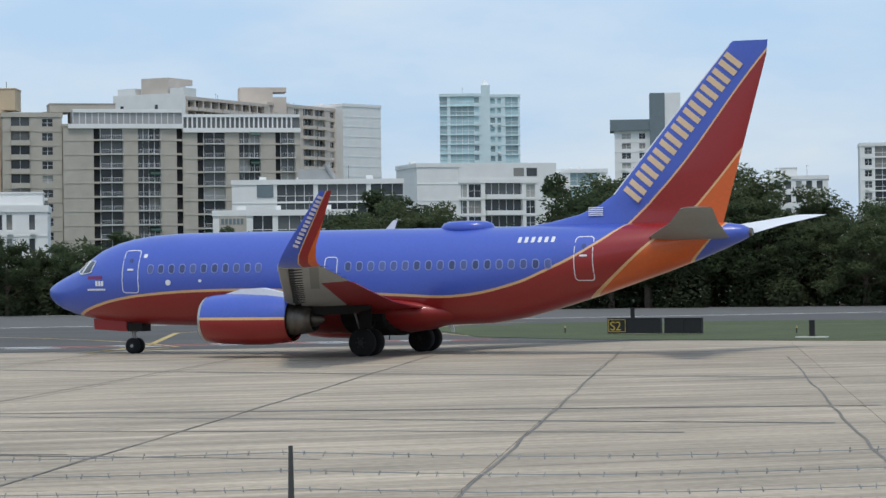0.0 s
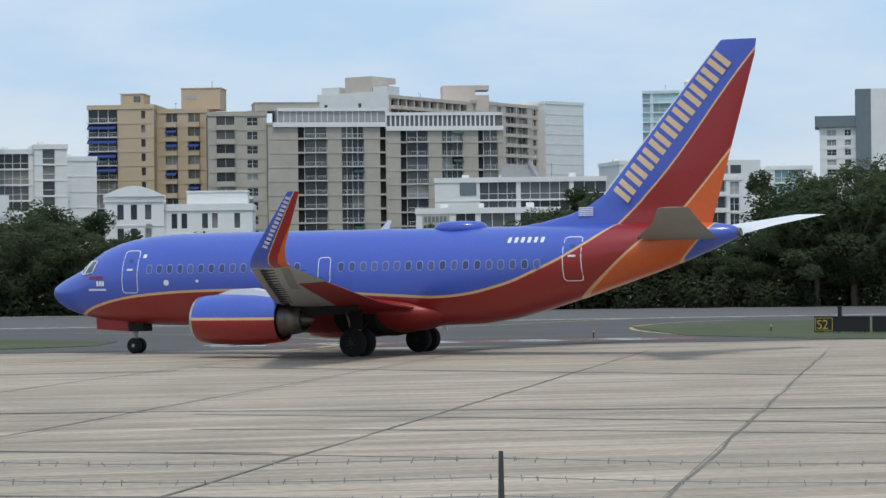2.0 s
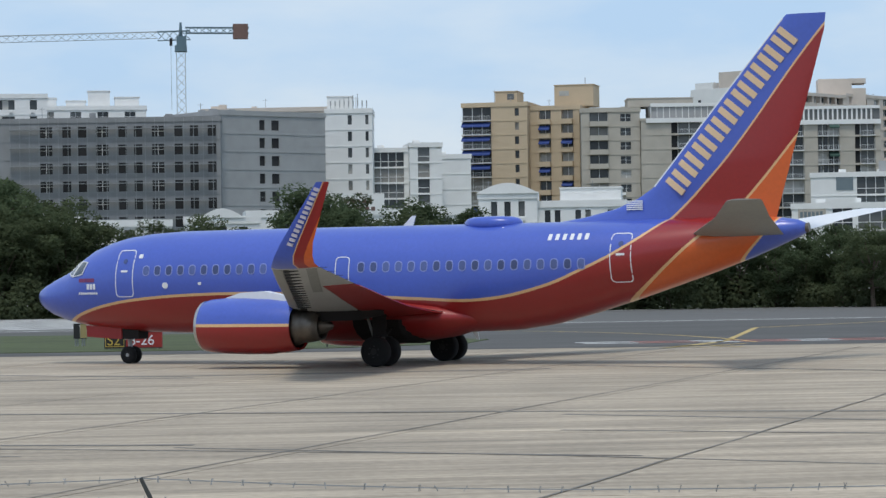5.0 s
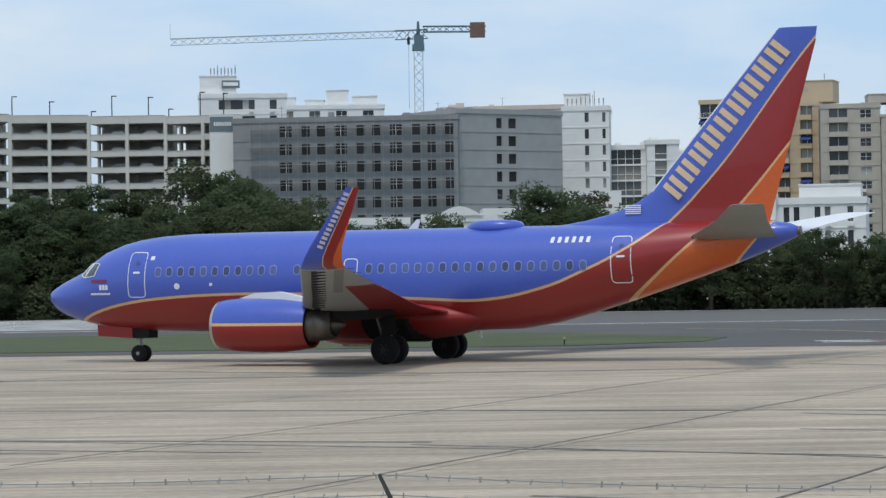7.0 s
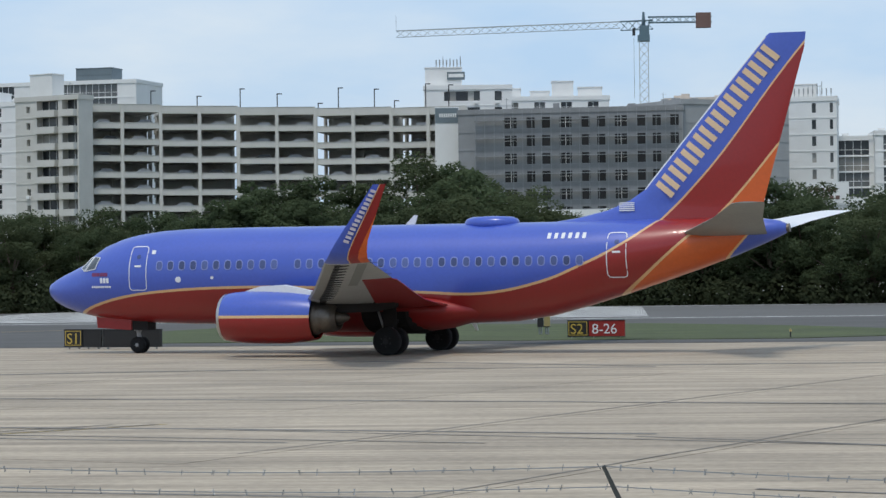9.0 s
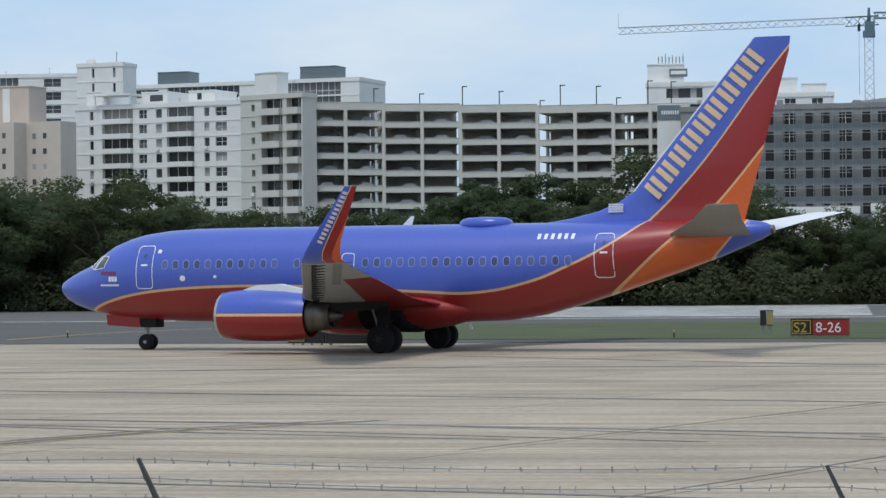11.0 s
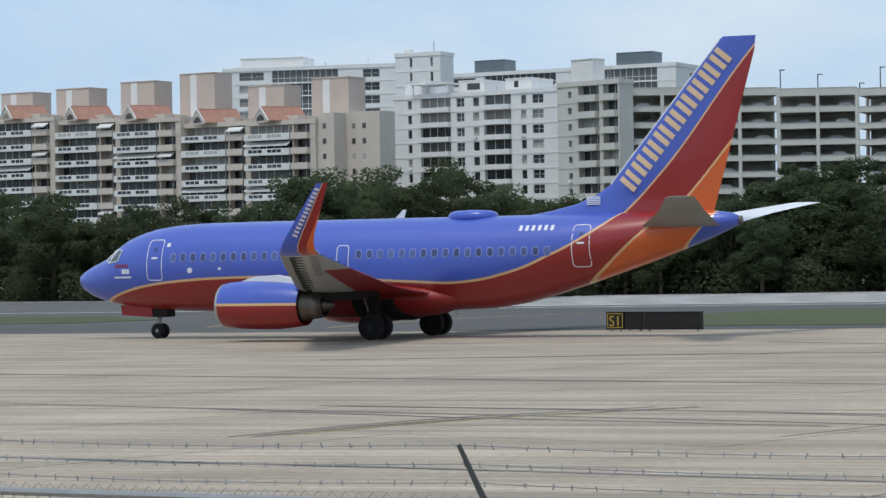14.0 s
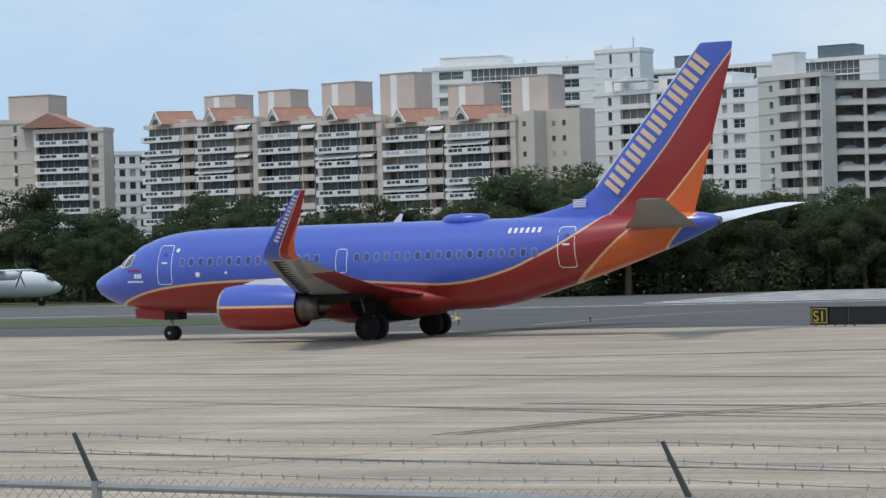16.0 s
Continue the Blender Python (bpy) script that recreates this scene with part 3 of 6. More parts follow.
def engine(plane, side):
    cx, cz = side * 4.83, 1.55

    def circle(s, r, n=36, flat_=1.0, dz=0.0):
        s, r = s + 0.72, r * 0.97
        return [(cx + r * 1.02 * math.cos(2 * math.pi * i / n), 16.6 - s, cz + dz + r * math.sin(2 * math.pi * i / n) * (flat_ if math.sin(2 * math.pi * i / n) < 0 else 1)) for i in range(n)]

    cowl = Mesh().loft([circle(10.15, 0.78), circle(9.75, 0.8), circle(9.55, 0.86, flat_=0.95), circle(9.48, 0.92, flat_=0.95), circle(9.55, 0.98, flat_=0.95), circle(9.8, 1.04, flat_=0.95), circle(10.4, 1.09, flat_=0.96), circle(11.3, 1.1, flat_=0.97), circle(12.3, 1.06), circle(13.1, 0.97), circle(13.45, 0.91), circle(13.4, 0.82)], caps=False)
    e = smooth_by_angle(part("engine_cowl", cowl, M_COWL, plane, "blue and red engine cowl with gold line"), 60)
    part("inlet_lip", Mesh().loft([circle(9.62, 0.85, flat_=0.95), circle(9.5, 0.9, flat_=0.95), circle(9.465, 0.93, flat_=0.95), circle(9.52, 0.985, flat_=0.95), circle(9.62, 1.005, flat_=0.95)], caps=False), M_METAL, e, "polished inlet lip", smooth=True)
    part("fan", Mesh().loft([circle(10.1, 0.78), circle(10.12, 0.3), circle(9.85, 0.08), circle(9.8, 0.01)]), M_DMETAL, e, smooth=True)
    part("exhaust_nozzle", Mesh().loft([circle(13.3, 0.8), circle(13.55, 0.66), circle(13.75, 0.6), circle(13.8, 0.63), circle(14.15, 0.58), circle(14.4, 0.5), circle(14.36, 0.44), circle(14.0, 0.4)]), M_DMETAL, e, "heat-stained exhaust nozzle", smooth=True)
    part("exhaust_cone", Mesh().loft([circle(14.0, 0.36), circle(14.4, 0.3), circle(14.75, 0.14), circle(14.85, 0.02)]), M_DMETAL, e, smooth=True)
    py = Mesh().loft([[(cx + w, 16.6 - s, z0), (cx + w, 16.6 - s, z1), (cx - w, 16.6 - s, z1), (cx - w, 16.6 - s, z0)] for s, w, z0, z1 in ((11.1, 0.03, 2.46, 2.62), (11.8, 0.2, 2.4, 2.8), (12.8, 0.24, 2.2, 2.85), (14.0, 0.22, 2.1, 2.6))])
    part("pylon", py, M_WHITEP, plane, "pale grey engine pylon", fix=True)
    # the dark colour of this fairing carries the shade below the wing
    aft = Mesh().loft([[(cx + w, 16.6 - s, z0), (cx + w, 16.6 - s, z1), (cx - w, 16.6 - s, z1), (cx - w, 16.6 - s, z0)] for s, w, z0, z1 in ((14.0, 0.21, 1.95, 2.5), (15.2, 0.2, 1.72, 2.3), (16.6, 0.16, 1.75, 2.2), (17.6, 0.03, 1.95, 2.1))])
    part("pylon_fairing", aft, M_GEAR, plane, "fairing behind the engine, painted dark for the shade under the wing", fix=True)
    return e


M_DARKRIM = mat("dark_wheel_rim", (0.02, 0.02, 0.02), 0.8)


def wheel(plane, name, x, y, r, w):
    """A wheel with its centre as its origin, so that it can roll."""
    n = 28
    def circ(rr, xx):
        return [(xx, rr * math.cos(2 * math.pi * i / n), rr * math.sin(2 * math.pi * i / n)) for i in range(n)]
    ob = part(name, Mesh().loft([circ(r * 0.55, -w / 2), circ(r * 0.9, -w / 2), circ(r * 0.98, -w / 2 + 0.05), circ(r, -w / 4), circ(r, w / 4), circ(r * 0.98, w / 2 - 0.05), circ(r * 0.9, w / 2), circ(r * 0.55, w / 2)]), M_RUBBER, plane, "black tyre", smooth=True)
    ob.location = (x, y, r)
    rim = Mesh().loft([circ(r * 0.54, -w / 2 + 0.02), circ(r * 0.5, -w / 2 + 0.06), circ(r * 0.26, -w / 2 + 0.05), circ(r * 0.2, -w / 2 - 0.02), circ(0.02, -w / 2 - 0.02)])
    rim.loft([circ(0.02, w / 2 + 0.02), circ(r * 0.2, w / 2 + 0.02), circ(r * 0.26, w / 2 - 0.05), circ(r * 0.5, w / 2 - 0.06), circ(r * 0.54, w / 2 - 0.02)])
    part("rim", rim, M_STRUT if r < 0.4 else M_DARKRIM, ob, "grey metal wheel rim", fix=True)
    for i in range(6):
        a = 2 * math.pi * i / 6
        part("rim_bolt", Mesh().box(-w / 2 - 0.01, w / 2 + 0.01, r * 0.36 * math.cos(a) - 0.025, r * 0.36 * math.cos(a) + 0.025, r * 0.36 * math.sin(a) - 0.025, r * 0.36 * math.sin(a) + 0.025), M_BLACK, ob)
    return ob


def bars(plane, name, s0, s1, z0, z1, count, material, label, side=-1, gap=0.25, lean=0.0):
    """A row of plain bars that stands for painted lettering."""
    step = (s1 - s0) / count
    for i in range(count):
        part(name, patch(s0 + i * step, s0 + (i + 1 - gap) * step, z0, z1, 0.02, side, 0.014, 1), material, plane, label)


airliner = thing("airliner", pose(0, 0, 0), "blue, red and orange twin-engine passenger jet taxiing on concrete", "airliner")
part("fuselage", Mesh().loft([ring(*x) for x in SECTIONS]), M_LIVERY, airliner, "glossy blue fuselage with red belly and gold line", smooth=True)
# wing root fairing under the belly
fair = Mesh().loft([[(w * math.cos(2 * math.pi * i / 24), 16.6 - s, 1.75 + h * math.sin(2 * math.pi * i / 24)) for i in range(24)] for s, w, h in ((10.6, 1.0, 0.5), (11.6, 1.85, 0.78), (13, 2.1, 0.88), (16.8, 2.15, 0.93), (18.2, 1.95, 0.74), (19.3, 1.4, 0.45), (20.4, 0.6, 0.2))])
part("belly_fairing", fair, M_RED, airliner, "red wing root fairing", smooth=True)
for sgn in (-1, 1):
    # closed shell on the belly; its dark colour is the well's shade
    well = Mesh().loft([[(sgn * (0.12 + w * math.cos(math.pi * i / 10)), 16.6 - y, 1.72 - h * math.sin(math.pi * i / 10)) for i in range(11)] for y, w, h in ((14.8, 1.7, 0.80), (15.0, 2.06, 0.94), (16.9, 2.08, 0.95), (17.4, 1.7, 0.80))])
    part("wheel_well", well, M_GEAR, airliner, "dark shell painted as the shade of the open wheel well", fix=True)


def fin_ring(z):
    lead = [(5.22, 22.4), (5.4, 23.6), (5.68, 24.8), (6.05, 25.7), (6.45, 26.3), (12.35, 31.25), (12.48, 31.4)]
    trail = [(5.1, 30.88), (11.9, 32.78), (12.48, 32.84)]

    def at(tab):
        for (a, x), (b, y) in zip(tab, tab[1:]):
            if a <= z <= b:
                return lerp(x, y, (z - a) / (b - a))
        return tab[0][1] if z < tab[0][0] else tab[-1][1]
    le, te = at(lead), at(trail)
    return aerofoil(le, te - le, 0.055 if z < 6.4 else 0.085, lambda s, u: (u / 0.85 if u > 0 else u / 0.595, 16.6 - s, z))


def fin_half(s, z):
    """Half the fin's thickness at s and z."""
    pts = fin_ring(z)[:10]
    for p, q in zip(pts, pts[1:]):
        if q[1] <= 16.6 - s <= p[1]:
            return lerp(p[0], q[0], (p[1] - 16.6 + s) / max(1e-6, p[1] - q[1]))
    return 0.03


fin = part("fin", Mesh().loft([fin_ring(z) for z in (5.22, 5.4, 5.68, 6.05, 6.45, 7.5, 9, 10.5, 11.9, 12.35, 12.48)]), M_LIVERY, airliner, "tall swept fin, blue leading edge over red and orange")
smooth_by_angle(fin, 50)
# white tube paints in the bright highlight along the leading edge
part("fin_leading_edge", Mesh().tube((0, 16.6 - 26.34, 6.45), (0, 16.6 - 31.27, 12.33), 0.05), M_WHITEP, airliner, "leading edge of the fin, its highlight painted white")
for side in (-1, 1):
    def sec(l, le, te, z, th):
        return aerofoil(le, te - le, th, lambda s, u: (side * l, 16.6 - s, z + u))
    smooth_by_angle(part("stabilizer", Mesh().loft([sec(0.35, 27.7, 31.3, 4.6, 0.1), sec(1.2, 28.2, 31.45, 4.71, 0.1), sec(4.5, 30.1, 32.05, 5.18, 0.09), sec(8.0, 31.65, 32.9, 5.62, 0.09), sec(8.5, 32.0, 32.98, 5.66, 0.06)]), M_DARKGREY if side < 0 else M_WHITEP, airliner, "horizontal stabilizer, dark grey on the left half and white on the right"), 40)
    wing(airliner, side)
    engine(airliner, side)
    sgn = side
    # cabin windows with pale surrounds
    for k in range(36):
        s = 5.85 + 0.521 * k
        if 15 <= k <= 17:
            continue
        if k == 11:
            continue
        fr = part("window_surround", patch(s - 0.155, s + 0.155, 3.48, 3.9, 0.13, sgn, 0.010, 3), M_AFRAME, airliner)
        part("cabin_window", patch(s - 0.118, s + 0.118, 3.52, 3.86, 0.10, sgn, 0.018, 3), M_AGLASS, fr)
    for s0, s1, z0, z1, lab in ((4.40, 5.25, 2.66, 4.52, "forward door outline"), (25.15, 25.95, 2.98, 4.78, "aft door outline"), (14.14, 14.74, 3.0, 4.1, "overwing exit outline")):
        d = part("door", patch(s0, s1, z0, z1, 0.16, sgn, 0.006, 4), M_LIVERY, airliner, lab)
        part("door_outline", outline(s0, s1, z0, z1, 0.16, sgn, 0.035), M_WHITEP, d, "thin white door outline")
        if s0 != 14.14:
            sc = (s0 + s1) / 2
            part("door_window", patch(sc - 0.09, sc + 0.09, z0 + 1.32, z0 + 1.5, 0.08, sgn, 0.016, 3), M_AGLASS, d)
            part("door_handle", patch(sc - 0.16, sc + 0.16, z0 + 0.98, z0 + 1.06, 0.03, sgn, 0.02, 2), M_WHITEP, d, "white door handle")
    part("door_placard", patch(5.42, 5.60, 4.18, 4.34, 0.02, sgn, 0.014, 1), M_WHITEP, airliner)
    part("sensor_panel", patch(6.6, 6.85, 2.98, 3.22, 0.11, sgn, 0.014, 4), M_WHITEP, airliner, "round pale sensor panel")
    part("sensor_panel", patch(8.2, 8.34, 3.1, 3.22, 0.05, sgn, 0.014, 4), M_WHITEP, airliner, "round pale sensor panel")
    # cockpit glazing
    for quad in (((1.72, 3.62), (2.04, 3.50), (2.36, 4.08), (2.16, 4.06)), ((2.10, 3.49), (2.66, 3.58), (2.80, 4.06), (2.42, 4.10))):
        def on(a, c, quad=quad, out=0.02):
            s_ = lerp(lerp(quad[0][0], quad[1][0], a), lerp(quad[3][0], quad[2][0], a), c)
            z_ = lerp(lerp(quad[0][1], quad[1][1], a), lerp(quad[3][1], quad[2][1], a), c)
            return (sgn * (skin(s_, z_) + out), 16.6 - s_, z_)
        w = Mesh()
        for a in range(4):
            for c in range(4):
                w.face(on(a / 4, c / 4), on((a + 1) / 4, c / 4), on((a + 1) / 4, (c + 1) / 4), on(a / 4, (c + 1) / 4))
        pane = part("windshield_pane", w, M_WIND, airliner, "dark cockpit window")
        fr = Mesh()
        rim_ = [(k / 4, 0) for k in range(4)] + [(1, k / 4) for k in range(4)] + [(1 - k / 4, 1) for k in range(4)] + [(0, 1 - k / 4) for k in range(4)]
        for p, q in zip(rim_, rim_[1:] + rim_[:1]):
            fr.tube(on(*p), on(*q), 0.022, 5)
        part("windshield_frame", fr, M_WHITEP, pane, "pale cockpit window frame")
    bars(airliner, "nose_lettering", 2.95, 3.42, 2.98, 3.2, 3, M_WHITEP, "white painted characters on the nose", sgn)
    bars(airliner, "nose_lettering", 2.5, 3.5, 2.78, 2.87, 9, M_WHITEP, "small white lettering on the nose", sgn, 0.2)
    bars(airliner, "nose_emblem", 2.5, 3.35, 3.27, 3.42, 2, M_EMBLEM, "faint red emblem on the nose", sgn, 0.05)
    bars(airliner, "registration_bar", 22.66, 24.4, 4.56, 4.79, 6, M_WHITEP, "white registration characters", sgn, 0.5)
    # main gear
    leg = part("main_gear_leg", Mesh().tube((sgn * 3.05, -0.02, 0.5), (sgn * 2.75, 0.1, 2.2), 0.12, 10), M_STRUT, airliner, "pale grey main landing gear leg")
    part("side_brace", Mesh().tube((sgn * 3.02, 0.0, 0.95), (sgn * 1.5, 0.15, 1.6), 0.07, 8), M_GEAR, leg, "dark side brace")
    part("drag_brace", Mesh().tube((sgn * 3.02, 0.2, 0.75), (sgn * 2.8, 0.75, 2.1), 0.05, 8), M_STRUT, leg, "pale drag brace")
    part("brake_line", Mesh().tube((sgn * 3.12, -0.14, 0.6), (sgn * 2.9, -0.1, 2.0), 0.02, 6), M_BLACK, leg)
    part("gear_door", Mesh().box(sgn * 3.2 - 0.025, sgn * 3.2 + 0.025, -0.30, 0.26, 1.1, 2.15), M_GEAR, airliner, "dark landing gear door")
    part("axle", Mesh().tube((sgn * 3.05 - 0.5, 0, 0.565), (sgn * 3.05 + 0.5, 0, 0.565), 0.08, 8), M_STEEL, leg)
WHEELS = [wheel(airliner, "main_wheel", s * 3.05 + d, 0, 0.565, 0.4) for s in (-1, 1) for d in (-0.43, 0.43)]
WHEELS += [wheel(airliner, "nose_wheel", d, 16.6 - 4.03, 0.345, 0.22) for d in (-0.2, 0.2)]
# solid block whose dark colour stands for shade inside the bay
part("nose_gear_bay", Mesh().box(-0.38, 0.38, 16.6 - 4.6, 16.6 - 3.86, 0.98, 1.5), M_GEAR, airliner, "dark block for the shade of the nose gear bay")
part("nose_gear_leg", Mesh().tube((0, 16.6 - 4.03, 0.34), (0, 16.6 - 3.9, 1.5), 0.09, 10).tube((0, 16.6 - 4.0, 0.9), (0, 16.6 - 4.7, 1.45), 0.04, 8).box(-0.3, 0.3, 12.53, 12.61, 0.3, 0.39), M_STRUT, airliner, "grey nose landing gear leg")
for sgn in (-1, 1):
    part("nose_gear_door", Mesh().prism([(16.6 - 2.2, 1.55), (16.6 - 3.85, 1.42), (16.6 - 3.85, 0.98), (16.6 - 2.25, 1.08)], 0, sgn * 0.42 - 0.02, sgn * 0.42 + 0.02), M_RED, airliner, "red nose gear door", fix=True)
    part("taxi_light", Mesh().box(sgn * 0.15 - 0.05, sgn * 0.15 + 0.05, 12.7, 12.76, 0.95, 1.05), M_METAL, airliner)
dome = Mesh().loft([[(0.75 * r * math.cos(2 * math.pi * i / 24), 16.6 - 19.9 + 1.15 * r * math.sin(2 * math.pi * i / 24), z) for i in range(24)] for r, z in ((1.0, 5.05), (1.0, 5.3), (0.92, 5.42), (0.7, 5.5), (0.1, 5.53))])
part("antenna_radome", dome, M_BLUE, airliner, "blue antenna fairing on the roof", smooth=True)
part("blade_antenna", Mesh().prism([(16.6 - 16.1, 5.2), (16.6 - 16.55, 5.2), (16.6 - 16.68, 5.62), (16.6 - 16.52, 5.62)], 0, -0.02, 0.02), M_WHITEP, airliner, "white blade antenna", fix=True)
part("drain_mast", Mesh().prism([(16.6 - 18.9, 1.3), (16.6 - 19.15, 1.3), (16.6 - 19.25, 0.9), (16.6 - 19.15, 0.9)], 0, -0.02, 0.02), M_METAL, airliner, fix=True)
part("tail_exhaust", Mesh().tube((0, 16.6 - 31.95, 4.84), (0, 16.6 - 32.12, 4.86), 0.17, 12), M_DMETAL, airliner, "dark exhaust at the tail cone")
# flag on the fin root and nine plain letter shapes on the fin
for i in range(5):
    for sgn in (-1, 1):
        zf = 5.62 + 0.075 * i
        part("flag_stripe", Mesh().prism([(16.6 - 25.3, zf), (16.6 - 25.93, zf), (16.6 - 25.93, zf + 0.045), (16.6 - 25.3, zf + 0.045)], 0, sgn * 0.24 - 0.012, sgn * 0.24 + 0.012), M_WHITEP, fin, "small striped flag", fix=True)
fdir = Vector((0.63, 0.776))
fup = Vector((-fdir.y, fdir.x))
for i in range(9):
    c = Vector((27.3, 6.6)) + fdir * (0.8 * i)
    for sgn in (-1, 1):
        m = Mesh()
        for b0, b1, a0, a1 in ((-0.3, -0.07, -0.42, 0.42), (0.07, 0.3, -0.42, 0.42)):
            for j in range(5):
                lo_, hi_ = lerp(a0, a1, j / 5), lerp(a0, a1, (j + 1) / 5)
                q = [c + fup * a + fdir * b for a, b in ((lo_, b0), (lo_, b1), (hi_, b1), (hi_, b0))]
                face = [(sgn * (max(fin_half(p.x, max(p.y, 6.45)), 0.12) + 0.02), 16.6 - p.x, p.y) for p in q]
                m.loft([[(sgn * 0.02, y, z) for _, y, z in face], face])
        part("fin_lettering", m, M_LETTER, fin, "pale gold bars of fin lettering", fix=True)
for i in range(13):
    c = Vector((20.33, 4.35)) + Vector((0.098, 0.14)) * i
    m = Mesh().prism([(16.6 - (c.x + a), c.y + b) for a, b in ((0, 0), (0.19, -0.06), (0.225, 0.03), (0.035, 0.09))], 0, -17.46 - 0.036 * i, -17.42 - 0.036 * i)
    part("winglet_lettering", m, M_PALE, airliner, "pale block of winglet lettering", fix=True)
PLANE_ROWS = [
    (0.0, 33.23, 101.91, 48.21),
    (0.5, 31.37, 103.41, 47.97),
    (1.0, 29.48, 104.98, 48.10),
    (1.5, 27.66, 106.78, 48.89),
    (2.0, 24.90, 104.75, 49.88),
    (2.5, 21.98, 102.20, 50.90),
    (3.0, 19.04, 99.71, 52.25),
    (3.5, 16.09, 97.20, 54.13),
    (4.0, 13.90, 97.30, 55.75),
    (6.5, 3.25, 101.90, 64.90),
    (7.0, 1.00, 103.10, 66.52),
    (7.5, -1.29, 103.61, 68.09),
    (8.0, -3.59, 104.12, 69.88),
    (8.5, -5.93, 105.30, 72.63),
    (11.0, -17.77, 107.22, 76.48),
    (11.5, -20.21, 107.55, 77.62),
    (12.0, -22.72, 108.12, 78.43),
    (12.5, -25.17, 108.61, 79.26),
    (13.0, -27.64, 108.89, 79.72),
    (13.5, -30.13, 109.25, 80.22),
    (14.0, -32.63, 109.63, 80.86),
    (14.5, -35.10, 109.81, 81.26),
    (15.0, -37.64, 110.20, 82.02),
    (15.5, -40.19, 110.64, 82.62),
    (16.0, -42.57, 110.48, 82.74),
]


# ---- buildings ----
CACHE = {}


def shared(key, make, material):
    if key not in CACHE:
        CACHE[key] = make().data(key[0], material)
    return CACHE[key]


def put(name, data, parent, x, y, z, label=""):
    ob = new(name, data)
    ob.parent = parent
    ob.location = (x, y, z)
    return tagged(ob, label) if label else ob


def place(a, b):
    """A frame at the foot of the front's left corner: x along the front, y inwards."""
    return pose(a[0], a[1], 0, 0, 0, math.degrees(math.atan2(b[1] - a[1], b[0] - a[0]))), math.hypot(b[0] - a[0], b[1] - a[1])


